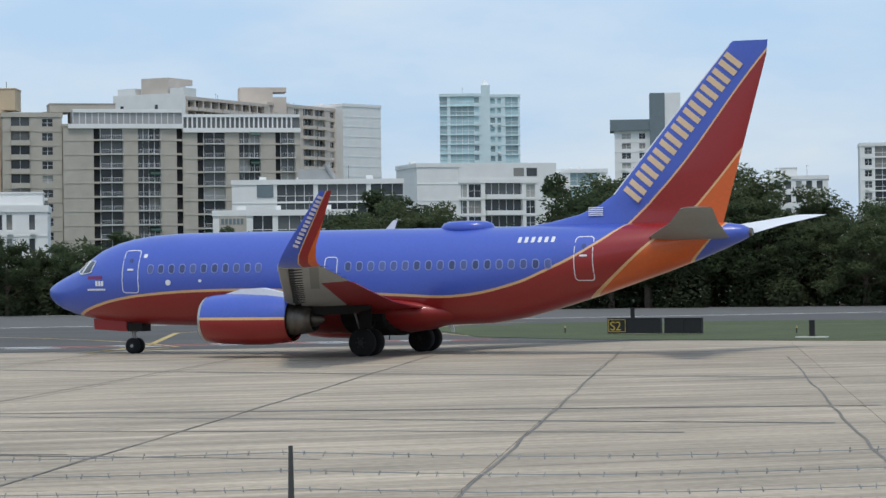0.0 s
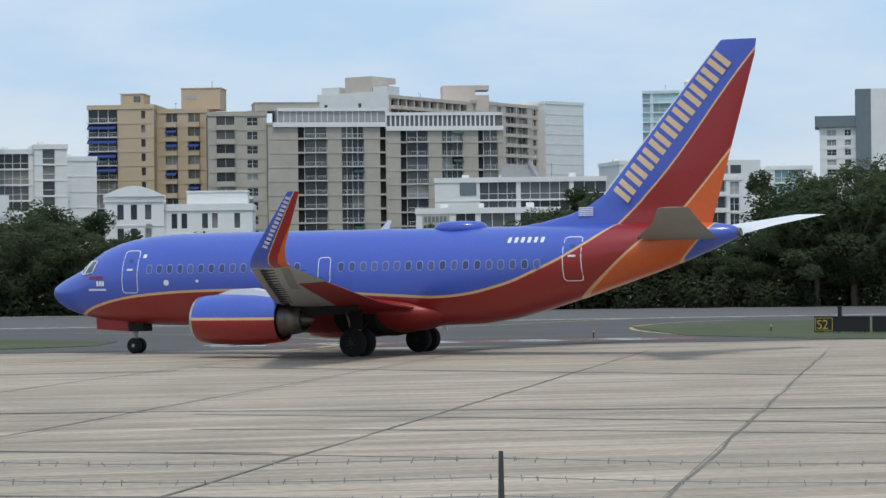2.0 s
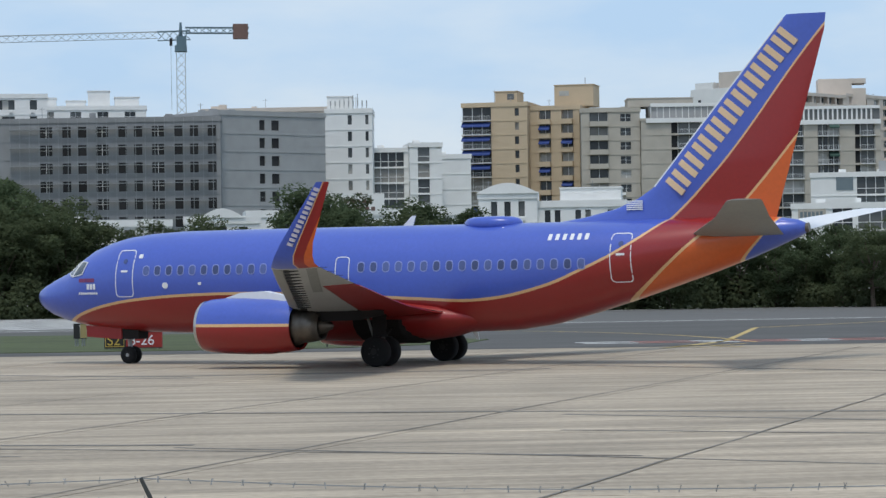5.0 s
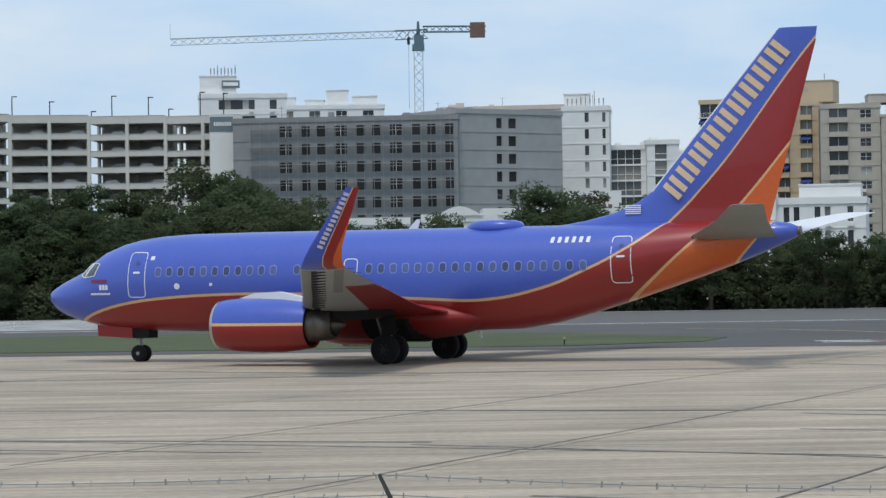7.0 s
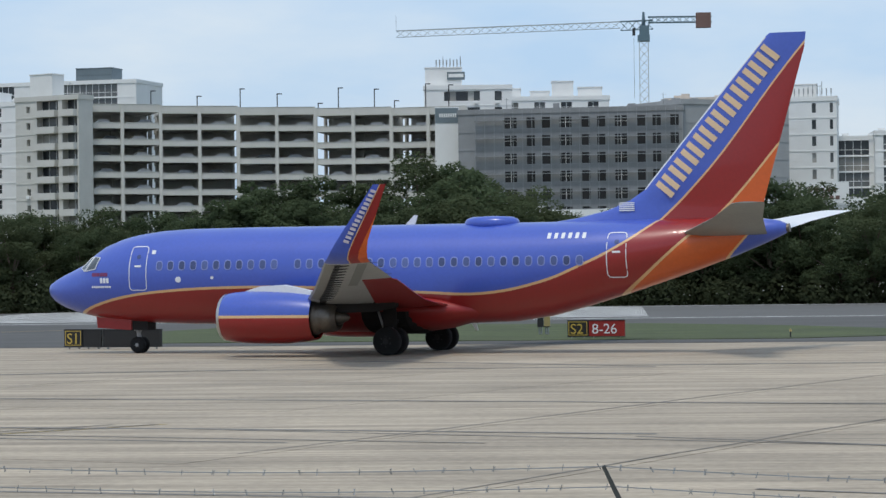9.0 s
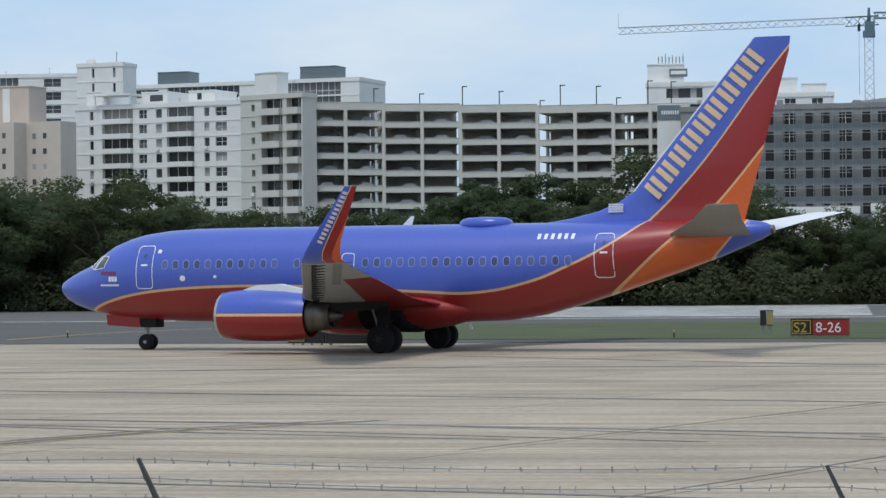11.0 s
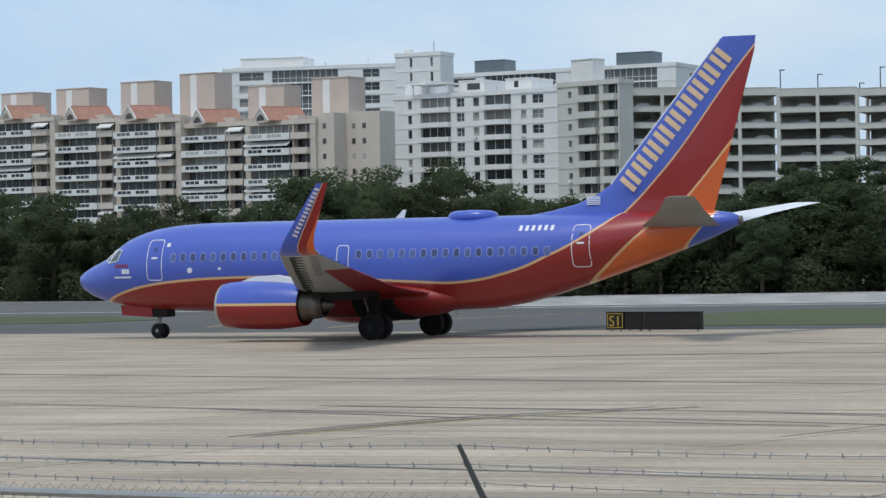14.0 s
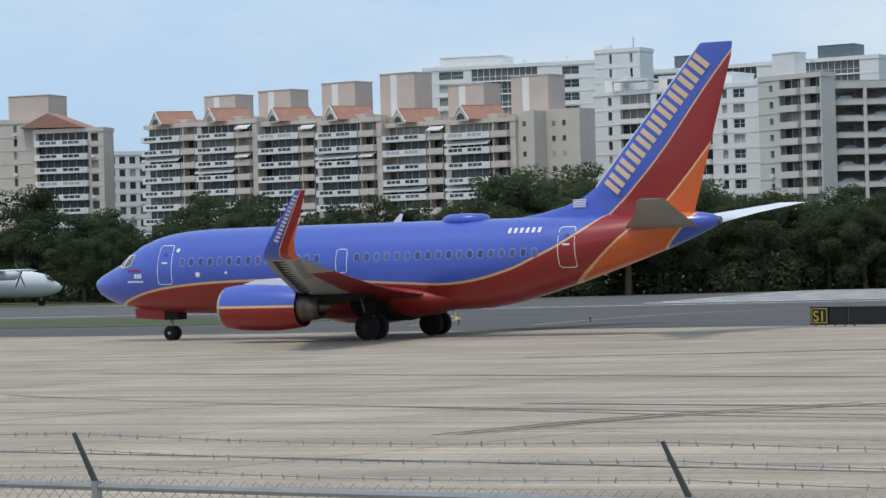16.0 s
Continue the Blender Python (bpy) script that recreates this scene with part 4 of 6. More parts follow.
def building(label, a, b, top, depth, floor, cols, wall, low=7.0, roof=0.9, glass=None, rail=None, slab=None, sill=0.95, head=0.35, category="building", group="", name="apartment_building", awnings=(), back=0.9, parapet=1.0, seed=1, mull=0, tall=False, lines=True):
    """A block whose front is divided into columns: p pier, w window, d glazed full height, b balcony, s sunken bay
    closed by a shade-coloured sheet.
    """
    rng = random.Random(seed)
    m, width = place(a, b)
    ob = thing(name, m, label, category, group)
    glass, rail, slab = glass or M_GLASS, rail or wall, slab or wall
    k = width / sum(c[1] for c in cols)
    body = Mesh().box(0, width, back, depth, 0, top - roof)
    fr = Mesh().box(0, width, 0, back, 0, low)
    floors = int((top - roof - low) / floor)
    base = top - roof - floors * floor
    fr.box(0, width, 0, back, low, base) if base > low + 0.01 else None
    x = 0
    cells = []
    for kind, w in cols:
        w *= k
        if kind == "p":
            fr.box(x, x + w, 0, back, base, top - roof)
        else:
            cells.append((kind, x, w))
        x += w
    for f in range(floors):
        z = base + f * floor
        for kind, x, w in cells:
            if kind == "w":
                fr.box(x, x + w, 0, back, z, z + sill)
                fr.box(x, x + w, 0, back, z + floor - head, z + floor)
                h = floor - head - sill
                p = put("window", shared(("window_pane", round(w, 2), round(h, 2), glass.name), lambda: Mesh().box(0, w, 0, 0.06, 0, h), glass), ob, x, back * 0.45, z + sill)
                if mull or w > 1.7:
                    put("mullion", shared(("mullion", round(w, 2), round(h, 2), wall.name), lambda: Mesh().box(w / 2 - 0.05, w / 2 + 0.05, -0.06, 0.0, 0, h).box(0, w, -0.06, 0, h * 0.5 - 0.03, h * 0.5 + 0.03), M_WHITE), p, 0, 0, 0)
            elif kind == "d":
                fr.box(x, x + w, 0, back, z, z + 0.25)
                p = put("window", shared(("glazing", round(w, 2), floor, glass.name), lambda: Mesh().box(0, w, 0, 0.06, 0, floor - 0.25), glass), ob, x, back * 0.4, z + 0.25)
                n = max(1, int(w / 1.5))
                put("window_frame", shared(("glazing_frame", round(w, 2), floor), lambda: [q := Mesh()] and [q.box(w * i / n - 0.05, w * i / n + 0.05, -0.08, 0, 0, floor - 0.25) for i in range(n + 1)] and q.box(0, w, -0.08, 0, 0.95, 1.05), M_WHITE), p, 0, 0, 0)
            elif kind == "s":
                # the bay's shade is a dark sheet that closes the recess
                p = put("bay", shared(("bay_shade_sheet", round(w, 2), floor), lambda: Mesh().box(0, w, 0, 0.05, 0, floor), M_SHADE), ob, x, back - 0.06, z)
                fr.box(x, x + w, 0.1, back, z, z + 0.3)
            elif kind in "bg":
                fr.box(x, x + w, 0.0, back, z, z + 0.22)
                p = put("window", shared(("balcony_door", round(w, 2), floor, glass.name), lambda: Mesh().box(0, w, 0, 0.05, 0, floor - 0.22), glass), ob, x, back - 0.08, z + 0.22)
                n = max(2, int(w / 1.6))
                put("window_frame", shared(("balcony_door_frame", round(w, 2), floor), lambda: [q := Mesh()] and [q.box(w * i / n - 0.06, w * i / n + 0.06, -0.06, 0, 0, floor - 0.22) for i in range(n + 1)] and q, M_WHITE), p, 0, 0, 0)

                def bal():
                    q = Mesh().box(0, w, -1.1, 0, 0, 0.2)
                    if rail is M_RAILW:
                        q.box(0, w, -1.1, -1.05, 1.0, 1.06)
                        for i in range(int(w / 0.35) + 1):
                            q.box(min(w - 0.04, i * 0.35), min(w, i * 0.35 + 0.04), -1.09, -1.06, 0.2, 1.0)
                    else:
                        q.box(0, w, -1.1, -0.98, 0.2, 1.0 + 0.25 * tall)
                        q.box(0, 0.12, -0.98, 0, 0.2, 1.0 + 0.25 * tall).box(w - 0.12, w, -0.98, 0, 0.2, 1.0 + 0.25 * tall)
                        if tall and w > 6:
                            q.prism([(0.2, -1.1), (w - 0.2, -1.1), (w - 1.2, -1.75), (1.2, -1.75)], 2, -0.05, 1.2)
                    return q
                bm_ = rail if kind == "b" else wall
                bo = put("balcony", shared(("balcony", round(w, 2), bm_.name, tall), bal, bm_), ob, x, 0, z)
                if tall and kind == "b" and w > 6:
                    n2 = 7
                    # panels set on the parapet stand for the shade of its openings
                    put("parapet_opening", shared(("parapet_opening", round(w, 2)), lambda: [q := Mesh()] and [q.box(1.4 + (w - 2.8) * i / n2 + 0.08, 1.4 + (w - 2.8) * (i + 1) / n2 - 0.08, -1.78, -1.7, 0.42, 1.02) for i in range(n2) if i != 3] and q, M_GLASS), bo, 0, 0, 0)
                if awnings and rng.random() < awnings[1]:
                    put("awning", shared(("awning", round(w, 2), awnings[0].name), lambda: Mesh().prism([(0.0, floor - 0.25), (-1.5, floor - 1.0), (-1.5, floor - 1.25), (-1.46, floor - 1.0), (0.0, floor - 0.3)], 0, 0.1, w - 0.1), awnings[0]), ob, x, 0, z, "cloth awning over a balcony")
        if lines:
            part("floor_band", Mesh().box(0, width, -0.07, -0.002, z - 0.1, z + 0.12), slab, ob)
        for kind, x, w in cells:
            if kind == "w" and rng.random() < 0.14 and wall is not M_CEM and wall is not M_CEMD:
                put("air_conditioner", shared(("air_conditioner",), lambda: Mesh().box(0, 0.8, -0.45, 0, 0, 0.55).box(0.08, 0.72, -0.47, -0.45, 0.08, 0.47), M_WHITE), ob, x + 0.1, 0, z + sill - 0.65, "white window air conditioner")
    for i in range(int(width / 5)):
        cx_, cy_, ch_ = rng.uniform(1, width - 2), rng.uniform(1.5, depth - 3), rng.uniform(0.7, 1.7)
        if rng.random() < 0.6:
            part("roof_unit", Mesh().box(cx_, cx_ + rng.uniform(0.8, 1.8), cy_, cy_ + 1.2, top - roof + 0.3, top - roof + 0.3 + ch_), slab, ob, "small rooftop unit")
        else:
            part("roof_aerial", Mesh().tube((cx_, cy_, top - roof), (cx_, cy_, top + ch_ * 1.6), 0.05, 5).tube((cx_ - 0.5, cy_, top + ch_ * 1.4), (cx_ + 0.5, cy_, top + ch_ * 1.4), 0.03, 4), M_STEEL, ob, "thin rooftop aerial")
    part("wall", body, wall, ob)
    part("facade", fr, wall, ob)
    rf = Mesh().box(-0.15, width + 0.15, -0.15, depth + 0.15, top - roof, top - roof + 0.3)
    rf.box(-0.15, width + 0.15, -0.15, 0.1, top - roof + 0.3, top).box(-0.15, width + 0.15, depth - 0.1, depth + 0.15, top - roof + 0.3, top)
    rf.box(-0.15, 0.1, 0.1, depth - 0.1, top - roof + 0.3, top).box(width - 0.1, width + 0.15, 0.1, depth - 0.1, top - roof + 0.3, top)
    part("roof", rf, slab, ob)
    return ob, width


def roofblock(parent, x0, x1, y0, y1, z0, z1, material, label="rooftop stair block", holes=()):
    p = part("roof_block", Mesh().box(x0, x1, y0, y1, z0, z1), material, parent, label)
    part("roof_cap", Mesh().box(x0 - 0.12, x1 + 0.12, y0 - 0.12, y1 + 0.12, z1, z1 + 0.18), material, p)
    for hx, hz, w, h in holes:
        part("window", Mesh().box(hx, hx + w, y0 - 0.03, y0 + 0.02, hz, hz + h), M_GLASS, p)
    return p


def side_windows(parent, x, ys, z0, floor, n, w, h, sgn=1):
    """Small windows on an end wall."""
    for y in ys:
        for f in range(n):
            put("window", shared(("end_window", w, h), lambda: Mesh().box(-0.04, 0.04, 0, w, 0, h), M_GLASS), parent, x, y, z0 + f * floor)


BLOCK_TOPS = (39.6, 39.7, 40.4, 41.2, 38.0, 38.7)
# terracotta-roofed condominium of six stepped bays
a, b = Vector((-252, 500.1)), Vector((-158.8, 474.1))
u = (b - a) / 6
inw = Vector((-u.y, u.x)).normalized()
for i in range(6):
    pa, pb = a + u * i, a + u * (i + 1)
    off = inw * (0 if i % 2 else 1.2)
    top = (34.6, 34.4, 33.6, 33.0, 31.6, 31.3)[i]
    ob, w = building("beige condominium bay with white balconies and a gabled tile roof", pa + off, pb + off, top, 16, 2.92, [("b", 10.2), ("p", 0.3), ("g", 3.6), ("p", 1.2)], M_BEIGE, rail=M_WHITE, tall=True, back=1.6, group="terracotta condominium", awnings=(M_AWNW, 0.13), seed=20 + i, low=5)
    tri = [(0.9, 0.9, top - 0.1), (3.9, -0.55, top + 2.75), (6.9, -2.0, top - 0.1)]
    run = Vector((4.9, 6.2, 0))
    part("tile_roof", Mesh().loft([tri, [tuple(Vector(p) + run) for p in tri]]), M_TILE, ob, "gabled terracotta tile roof", fix=True)
    eave, apex = Vector(tri[2]), Vector(tri[1])
    ribs = Mesh()
    for k in range(15):
        o_ = run * (k + 0.5) / 15
        ribs.tube(apex + o_, eave + o_, 0.07, 5)
    ribs.tube(apex, apex + run, 0.12, 6)
    part("roof_ribs", ribs, M_TILE, ob, "rows of terracotta roof tiles")
    fwd = Vector((-0.43, -0.9, 0))
    part("gable_wall", Mesh().loft([[tuple(Vector(p) * 1.0 + fwd * 0.05 - Vector((0, 0, 0.25))) for p in tri], [tuple(Vector(p) + fwd * 0.2 - Vector((0, 0, 0.25))) for p in tri]]), M_BEIGE, ob, "beige gable with a lunette window", fix=True)
    mid = (Vector(tri[0]) + Vector(tri[2])) / 2
    lun = [tuple(mid + (Vector(tri[2]) - mid) * a + Vector((0, 0, c))) for a, c in ((-0.5, 0.15), (0.5, 0.15), (0.36, 0.9), (0, 1.4), (-0.36, 0.9))]
    part("lunette", Mesh().loft([[tuple(Vector(p) + fwd * 0.18) for p in lun], [tuple(Vector(p) + fwd * 0.26) for p in lun]]), M_GLASS, ob, fix=True)
    for p in (tri[0], tri[2]):
        part("barge_board", Mesh().tube(Vector(p) + fwd * 0.25, apex + fwd * 0.25, 0.14, 5), M_WHITE, ob, "pale barge board")
    part("attic_wall", Mesh().box(1.2, 11.0, 1.5, 9, top - 0.4, top + 0.9), M_BEIGE, ob, "set-back attic wall")
    z1 = BLOCK_TOPS[i]
    roofblock(ob, 9.3, 18.0, 9, 15, top, z1 + 0.9, M_PINK, "pinkish rooftop stair tower", [(12.6, z1 - 4, 0.6, 1.4)])
    part("white_strip", Mesh().box(12.0, 13.6, 8.94, 9, top, z1 + 0.7), M_WHITE, ob, "white painted strip on the stair tower")
    if i == 5:
        ew = part("end_wing", Mesh().box(w, w + 3.8, 0.8, 18, 0, top + 1.0).box(w + 3.8, w + 11.5, 5, 10.5, 0, top + 1.2), M_BEIGE, ob, "plain beige end wing")
        for f in range(9):
            z = top - 2.0 - 2.92 * f
            for xx, yy in ((w + 1.2, 0.74), (w + 5.2, 4.94), (w + 7.6, 4.94)):
                put("window", shared(("small_window",), lambda: Mesh().box(0, 0.75, 0, 0.1, 0, 1.0), M_GLASS), ob, xx, yy, z)
# second condominium of the same kind
ob, w = building("beige condominium with white balconies beside trees", (-293.0, 498), (-276.2, 497.5), 37.0, 16, 2.9, [("p", 6), ("w", 1), ("p", 6), ("w", 1), ("p", 5)], M_BEIGE, group="terracotta condominium")
roofblock(ob, 8, 18, 4, 12, 37, 42.3, M_PINK, "pinkish rooftop stair tower")
ob, w = building("beige condominium bay with white balconies and a gabled tile roof", (-276, 496.5), (-260, 498.2), 34.6, 6, 2.92, [("p", 0.5), ("b", 9.6), ("p", 0.5), ("w", 1.3), ("p", 1)], M_BEIGE, rail=M_WHITE, group="terracotta condominium", seed=9, tall=True, back=1.6)
part("tile_roof", Mesh().loft([[(-3, -0.6, 35), (3.5, -0.6, 38), (12, -0.6, 34.7)], [(-3, 9, 35), (3.5, 5, 38.3), (12, 9, 34.7)]]), M_TILE, ob, "hipped terracotta tile roof", fix=True)
building("distant white apartment slab", (-279, 530), (-268, 536), 31, 12, 2.9, [("p", 1), ("w", 1.4)] * 5 + [("p", 1)], M_WHITE)
# white condominium with deep balconies
ob, w = building("white condominium with dark glazed balconies", (-154.5, 512.2), (-117.1, 501.5), 37.6, 18, 3.0, [("p", 3), ("w", 0.8), ("p", 1.8), ("b", 6.2), ("p", 1.2), ("w", 1.6), ("p", 1.8), ("w", 1.2), ("p", 1.0), ("b", 5.4), ("p", 2), ("w", 1), ("p", 1.2), ("w", 2.2), ("p", 3)], M_WHITE, rail=M_WHITE, seed=3, low=5)
roofblock(ob, 1, 6, 3, 12, 37.6, 40.5, M_WHITE, "white rooftop room")
roofblock(ob, 14, 20, 3, 12, 37.6, 40.0, M_WHITE, "white rooftop room", [(16, 38.2, 3, 1.3)])
roofblock(ob, 25, 31, 3, 12, 37.6, 39.9, M_WHITE, "white rooftop room", [(27, 38.2, 1, 1.3)])
part("roof_canopy", Mesh().box(5, 14, -1.2, 5, 39.4, 39.7).box(5.2, 5.5, -1, -0.7, 37.6, 39.4).box(13.5, 13.8, -1, -0.7, 37.6, 39.4), M_WHITE, ob)
ob, w = building("tall white lift tower above the condominium roofs", (-171.8, 571.5), (-160.5, 569.5), 51.3, 7, 3.4, [("p", 4), ("w", 0.7), ("p", 5), ("w", 0.7), ("p", 2)], M_WHITE, name="lift_tower", low=34)
part("mast", Mesh().tube((8, 4, 51.0), (8, 4, 54), 0.1), M_STEEL, ob)
ob, w = building("long white apartment house behind the condominiums", (-225, 601), (-181.2, 603.4), 51.7, 16, 3.2, [("p", 2), ("w", 3), ("p", 1), ("d", 8), ("p", 3), ("w", 2), ("p", 2)], M_WHITE, low=38)
roofblock(ob, 4, 20, 2, 12, 51.7, 54.0, M_WHITE, "white rooftop level")
ob, w = building("long white apartment house behind the condominiums", (-172, 603), (-110, 590), 48.4, 16, 3.2, [("p", 2), ("w", 3), ("p", 1), ("d", 8), ("p", 3), ("d", 8), ("p", 2)], M_WHITE, low=36)
for x0, x1 in ((11, 19), (48, 57)):
    part("plant_screen", Mesh().box(x0, x1, 1, 7, 48.4, 51.2).box(x0 - 0.1, x1 + 0.1, 0.9, 7.1, 51.2, 51.35).box(x0 - 0.05, x1 + 0.05, 0.95, 1, 49.7, 49.85), M_SLATE, ob, "grey louvred rooftop plant screen")
# stair tower of the garage
ob, w = building("cream stair tower with stacked corner balconies", (-111.7, 477.1), (-98.3, 469.8), 36.6, 4, 3.05, [("p", 2.4), ("w", 0.8), ("p", 1.5), ("b", 4.6), ("p", 0.9), ("b", 3.2), ("p", 0.3)], M_GAR, rail=M_GAR, glass=M_GLASS, head=0.9, back=1.6, low=4, seed=4, name="stair_tower", tall=True)
roofblock(ob, 3.2, 8.6, 0.5, 3.8, 36.6, 40.6, M_WHITE, "white rooftop block")


def garage(a, b, top, bays, label):
    """A bent stretch of open parking decks: slabs, columns, spandrel walls, parked cars inside."""
    m, w = place(a, b)
    ob = thing("parking_garage", m, label, "parking garage", "curved parking garage")
    fl = 3.05
    z = top
    rng = random.Random(int(top * 7))
    lev = 0
    while z > 5:
        part("deck", Mesh().box(0, w, 0.15, 16, z - 1.3, z - 1.05), M_GAR, ob, "cream concrete deck")
        hi = z + 0.05 if lev == 0 else z - 0.3
        part("parapet", Mesh().box(0, w, -0.06, 0.2, z - 1.35, hi).box(0, w, -0.12, 0.24, hi, hi + 0.07), M_GAR, ob, "cream concrete parapet")
        if lev:
            for i in range(bays):
                if rng.random() < 0.97:
                    c = thing("car", m @ pose((i + rng.uniform(0.15, 0.5)) * w / bays, 2.4, z - 1.05), "car parked behind the parapet of an open garage deck", "car", "cars in the garage")
                    tint = (M_CARW, M_CARW, M_CARW, M_CARW, M_CARG, M_CARD)[rng.randrange(6)]
                    part("body", Mesh().prism([(-0.2, 0.35), (4.2, 0.35), (4.25, 0.85), (3.3, 0.98), (2.7, 1.5), (1.1, 1.52), (0.4, 1.0), (-0.25, 0.9)], 1, 0, 1.7), tint, c, fix=True)
                    for sx in (0.6, 3.4):
                        part("wheel", Mesh().tube((sx, -0.02, 0.32), (sx, 1.72, 0.32), 0.32, 12), M_RUBBER, c)
        z -= fl
        lev += 1
    for i in range(bays + 1):
        x = w * i / bays
        put("column", shared(("front_column", top), lambda: Mesh().box(-0.32, 0.32, -0.2, 0.35, 0, top - 0.1), M_GAR), ob, x, 0, 0, "cream concrete column")
        put("column", shared(("rear_column", top), lambda: Mesh().box(-0.3, 0.3, 0, 0.6, 0, top - 0.6), M_GAR), ob, x, 9, 0, "cream concrete column")
    return ob, w


M_CARW = mat("white_car_paint", (0.6, 0.6, 0.6), 0.3)
M_CARG = mat("grey_car_paint", (0.25, 0.26, 0.27), 0.3, 0.3)
M_CARD = mat("dark_car_paint", (0.04, 0.045, 0.05), 0.3)
pts = [(-98.3, 474), (-84.9, 479.6), (-70.9, 483.3), (-56.5, 484.8), (-42.1, 483.4), (-28, 480)]
for (p, q), n, t in zip(zip(pts, pts[1:]), (2, 2, 2, 2, 2), (35.0, 34.75, 34.45, 34.15, 33.9)):
    ob, w = garage(p, q, t, n, "cream concrete parking garage with open decks")
    for lev in range(10):
        z = t - 3.05 * lev
        part("rear_parapet", Mesh().box(0, w, 15.8, 16.0, z - 1.35, z - (0.1 if lev % 3 else -0.3)), M_GAR, ob, "cream rear parapet")
    for lev in range(10):
        part("rear_wall", Mesh().box(0, w, 12.0, 12.2, t - 3.05 * (lev + 1) - 1.05, t - 3.05 * lev - 1.3), M_GAR, ob, "cream inner wall")
for x, y, h in ((-88, 485, 4.6), (-80, 490, 3.8), (-72, 492, 5.2), (-65, 493, 4.2), (-57, 492, 2.2), (-53, 491, 5.0), (-46, 490, 4.6), (-42, 488, 2.2), (-36, 487, 5.2), (-31.5, 485, 4.8)):
    lp = thing("deck_lamp", pose(x, y + 2, 33.6), "dark lamp post on the garage roof", "lamp post", "garage roof lamps")
    part("pole", Mesh().tube((0, 0, 0), (0, 0, h), 0.11, 6), M_BLACK, lp)
    part("lamp_head", Mesh().box(-0.1, 0.9, -0.15, 0.15, h - 0.12, h + 0.06), M_BLACK, lp)
# white block with aerials, banner wall and the half-built grey hotel
ob, w = building("white office block with rooftop aerials behind the garage", (-38.5, 518.6), (-21, 519.5), 40.6, 14, 3.2, [("p", 4), ("w", 1.2), ("w", 1.2), ("w", 1.2), ("w", 1.2), ("w", 1.2), ("w", 1.2), ("p", 3), ("w", 1.4), ("p", 2)], M_WHITE, low=30, name="office_block")
roofblock(ob, 0.2, 7.5, 2, 10, 40.6, 44.2, M_WHITE, "white rooftop block")
part("wall_sign", Mesh().box(4.6, 8.2, 1.7, 1.9, 41.8, 43.4), M_SLATE, ob, "dark round-cornered wall sign")
part("wall_sign_emblem", Mesh().box(4.9, 7.9, 1.62, 1.69, 42.3, 43.0), M_WHITE, ob)
for i in range(8):
    part("aerial", Mesh().tube((2.4 + 0.7 * i, 4, 44.2), (2.4 + 0.7 * i, 4, 45.5 + (i * 37 % 5) * 0.3), 0.07, 5).box(2.3 + 0.7 * i, 2.55 + 0.7 * i, 3.9, 4.1, 44.9, 46.0), M_STEEL, ob)
bn = thing("banner_wall", pose(-32.9, 468.8, 0, 0, 0, 3), "blank white banner wall with a dark sign panel", "banner wall")
part("panel", Mesh().box(0, 4.3, 0, 8, 0, 33.1), M_WHITE, bn)
part("sign_panel", Mesh().box(0.05, 4.25, -0.08, 0, 30.2, 32.9), M_SLATE, bn, "dark sign panel")
for i in range(8):
    part("sign_bar", Mesh().box(0.8 + 0.4 * i, 1.08 + 0.4 * i, -0.13, -0.08, 31.2, 31.9), M_WHITE, bn)
wcols = [("p", 8.5)] + [("w", 2.2), ("p", 1.8), ("w", 1.5), ("p", 1.3), ("w", 1.5), ("p", 1.7)] * 3 + [("w", 1.5), ("p", 0.8)]
# unglazed openings: dark panes paint in the shade of the rooms
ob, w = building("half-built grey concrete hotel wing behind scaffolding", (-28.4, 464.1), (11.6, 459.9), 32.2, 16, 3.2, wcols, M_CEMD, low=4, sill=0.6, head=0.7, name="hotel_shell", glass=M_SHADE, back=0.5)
sc = Mesh()
for i in range(22):
    x = 3.2 + i * 1.7
    sc.tube((x, -1.0, 0), (x, -1.0, 32.0), 0.035, 4)
    sc.tube((x, -0.3, 0), (x, -0.3, 32.0), 0.035, 4)
for f in range(17):
    sc.tube((3.0, -1.0, 1.6 * f + 4.6), (39.3, -1.0, 1.6 * f + 4.6), 0.03, 4)
    if f % 2 == 0:
        sc.box(3.0, 39.3, -1.05, -0.35, 1.6 * f + 4.5, 1.6 * f + 4.56)
st = thing("scaffolding", ob.matrix_basis.copy(), "grey tube scaffolding before an unfinished facade", "scaffolding")
part("frame", sc, M_STEEL, st)
# dark panes again stand for the shaded interior
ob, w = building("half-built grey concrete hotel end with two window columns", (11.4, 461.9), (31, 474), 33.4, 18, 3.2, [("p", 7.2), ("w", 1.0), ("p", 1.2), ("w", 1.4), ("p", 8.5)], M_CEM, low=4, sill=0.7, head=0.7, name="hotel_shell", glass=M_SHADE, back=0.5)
ob, w = building("white rooftop buildings behind the half-built hotel", (-26, 539.4), (-1.6, 540), 39.5, 12, 3.3, [("p", 3), ("w", 2)] * 4 + [("p", 2)], M_WHITE, low=30)
for x0, x1, z in ((2, 6, 41.2), (8, 12, 40.6), (12.5, 17, 42.6), (18, 23, 41.3)):
    roofblock(ob, x0, x1, 2, 8, 39.5, z, M_WHITE, "white rooftop plant box")
ob, w = building("pale building behind the half-built hotel", (10, 545), (36, 540), 39.0, 12, 3.3, [("p", 3), ("w", 1)] * 4 + [("p", 2)], M_BEIGE, low=34)
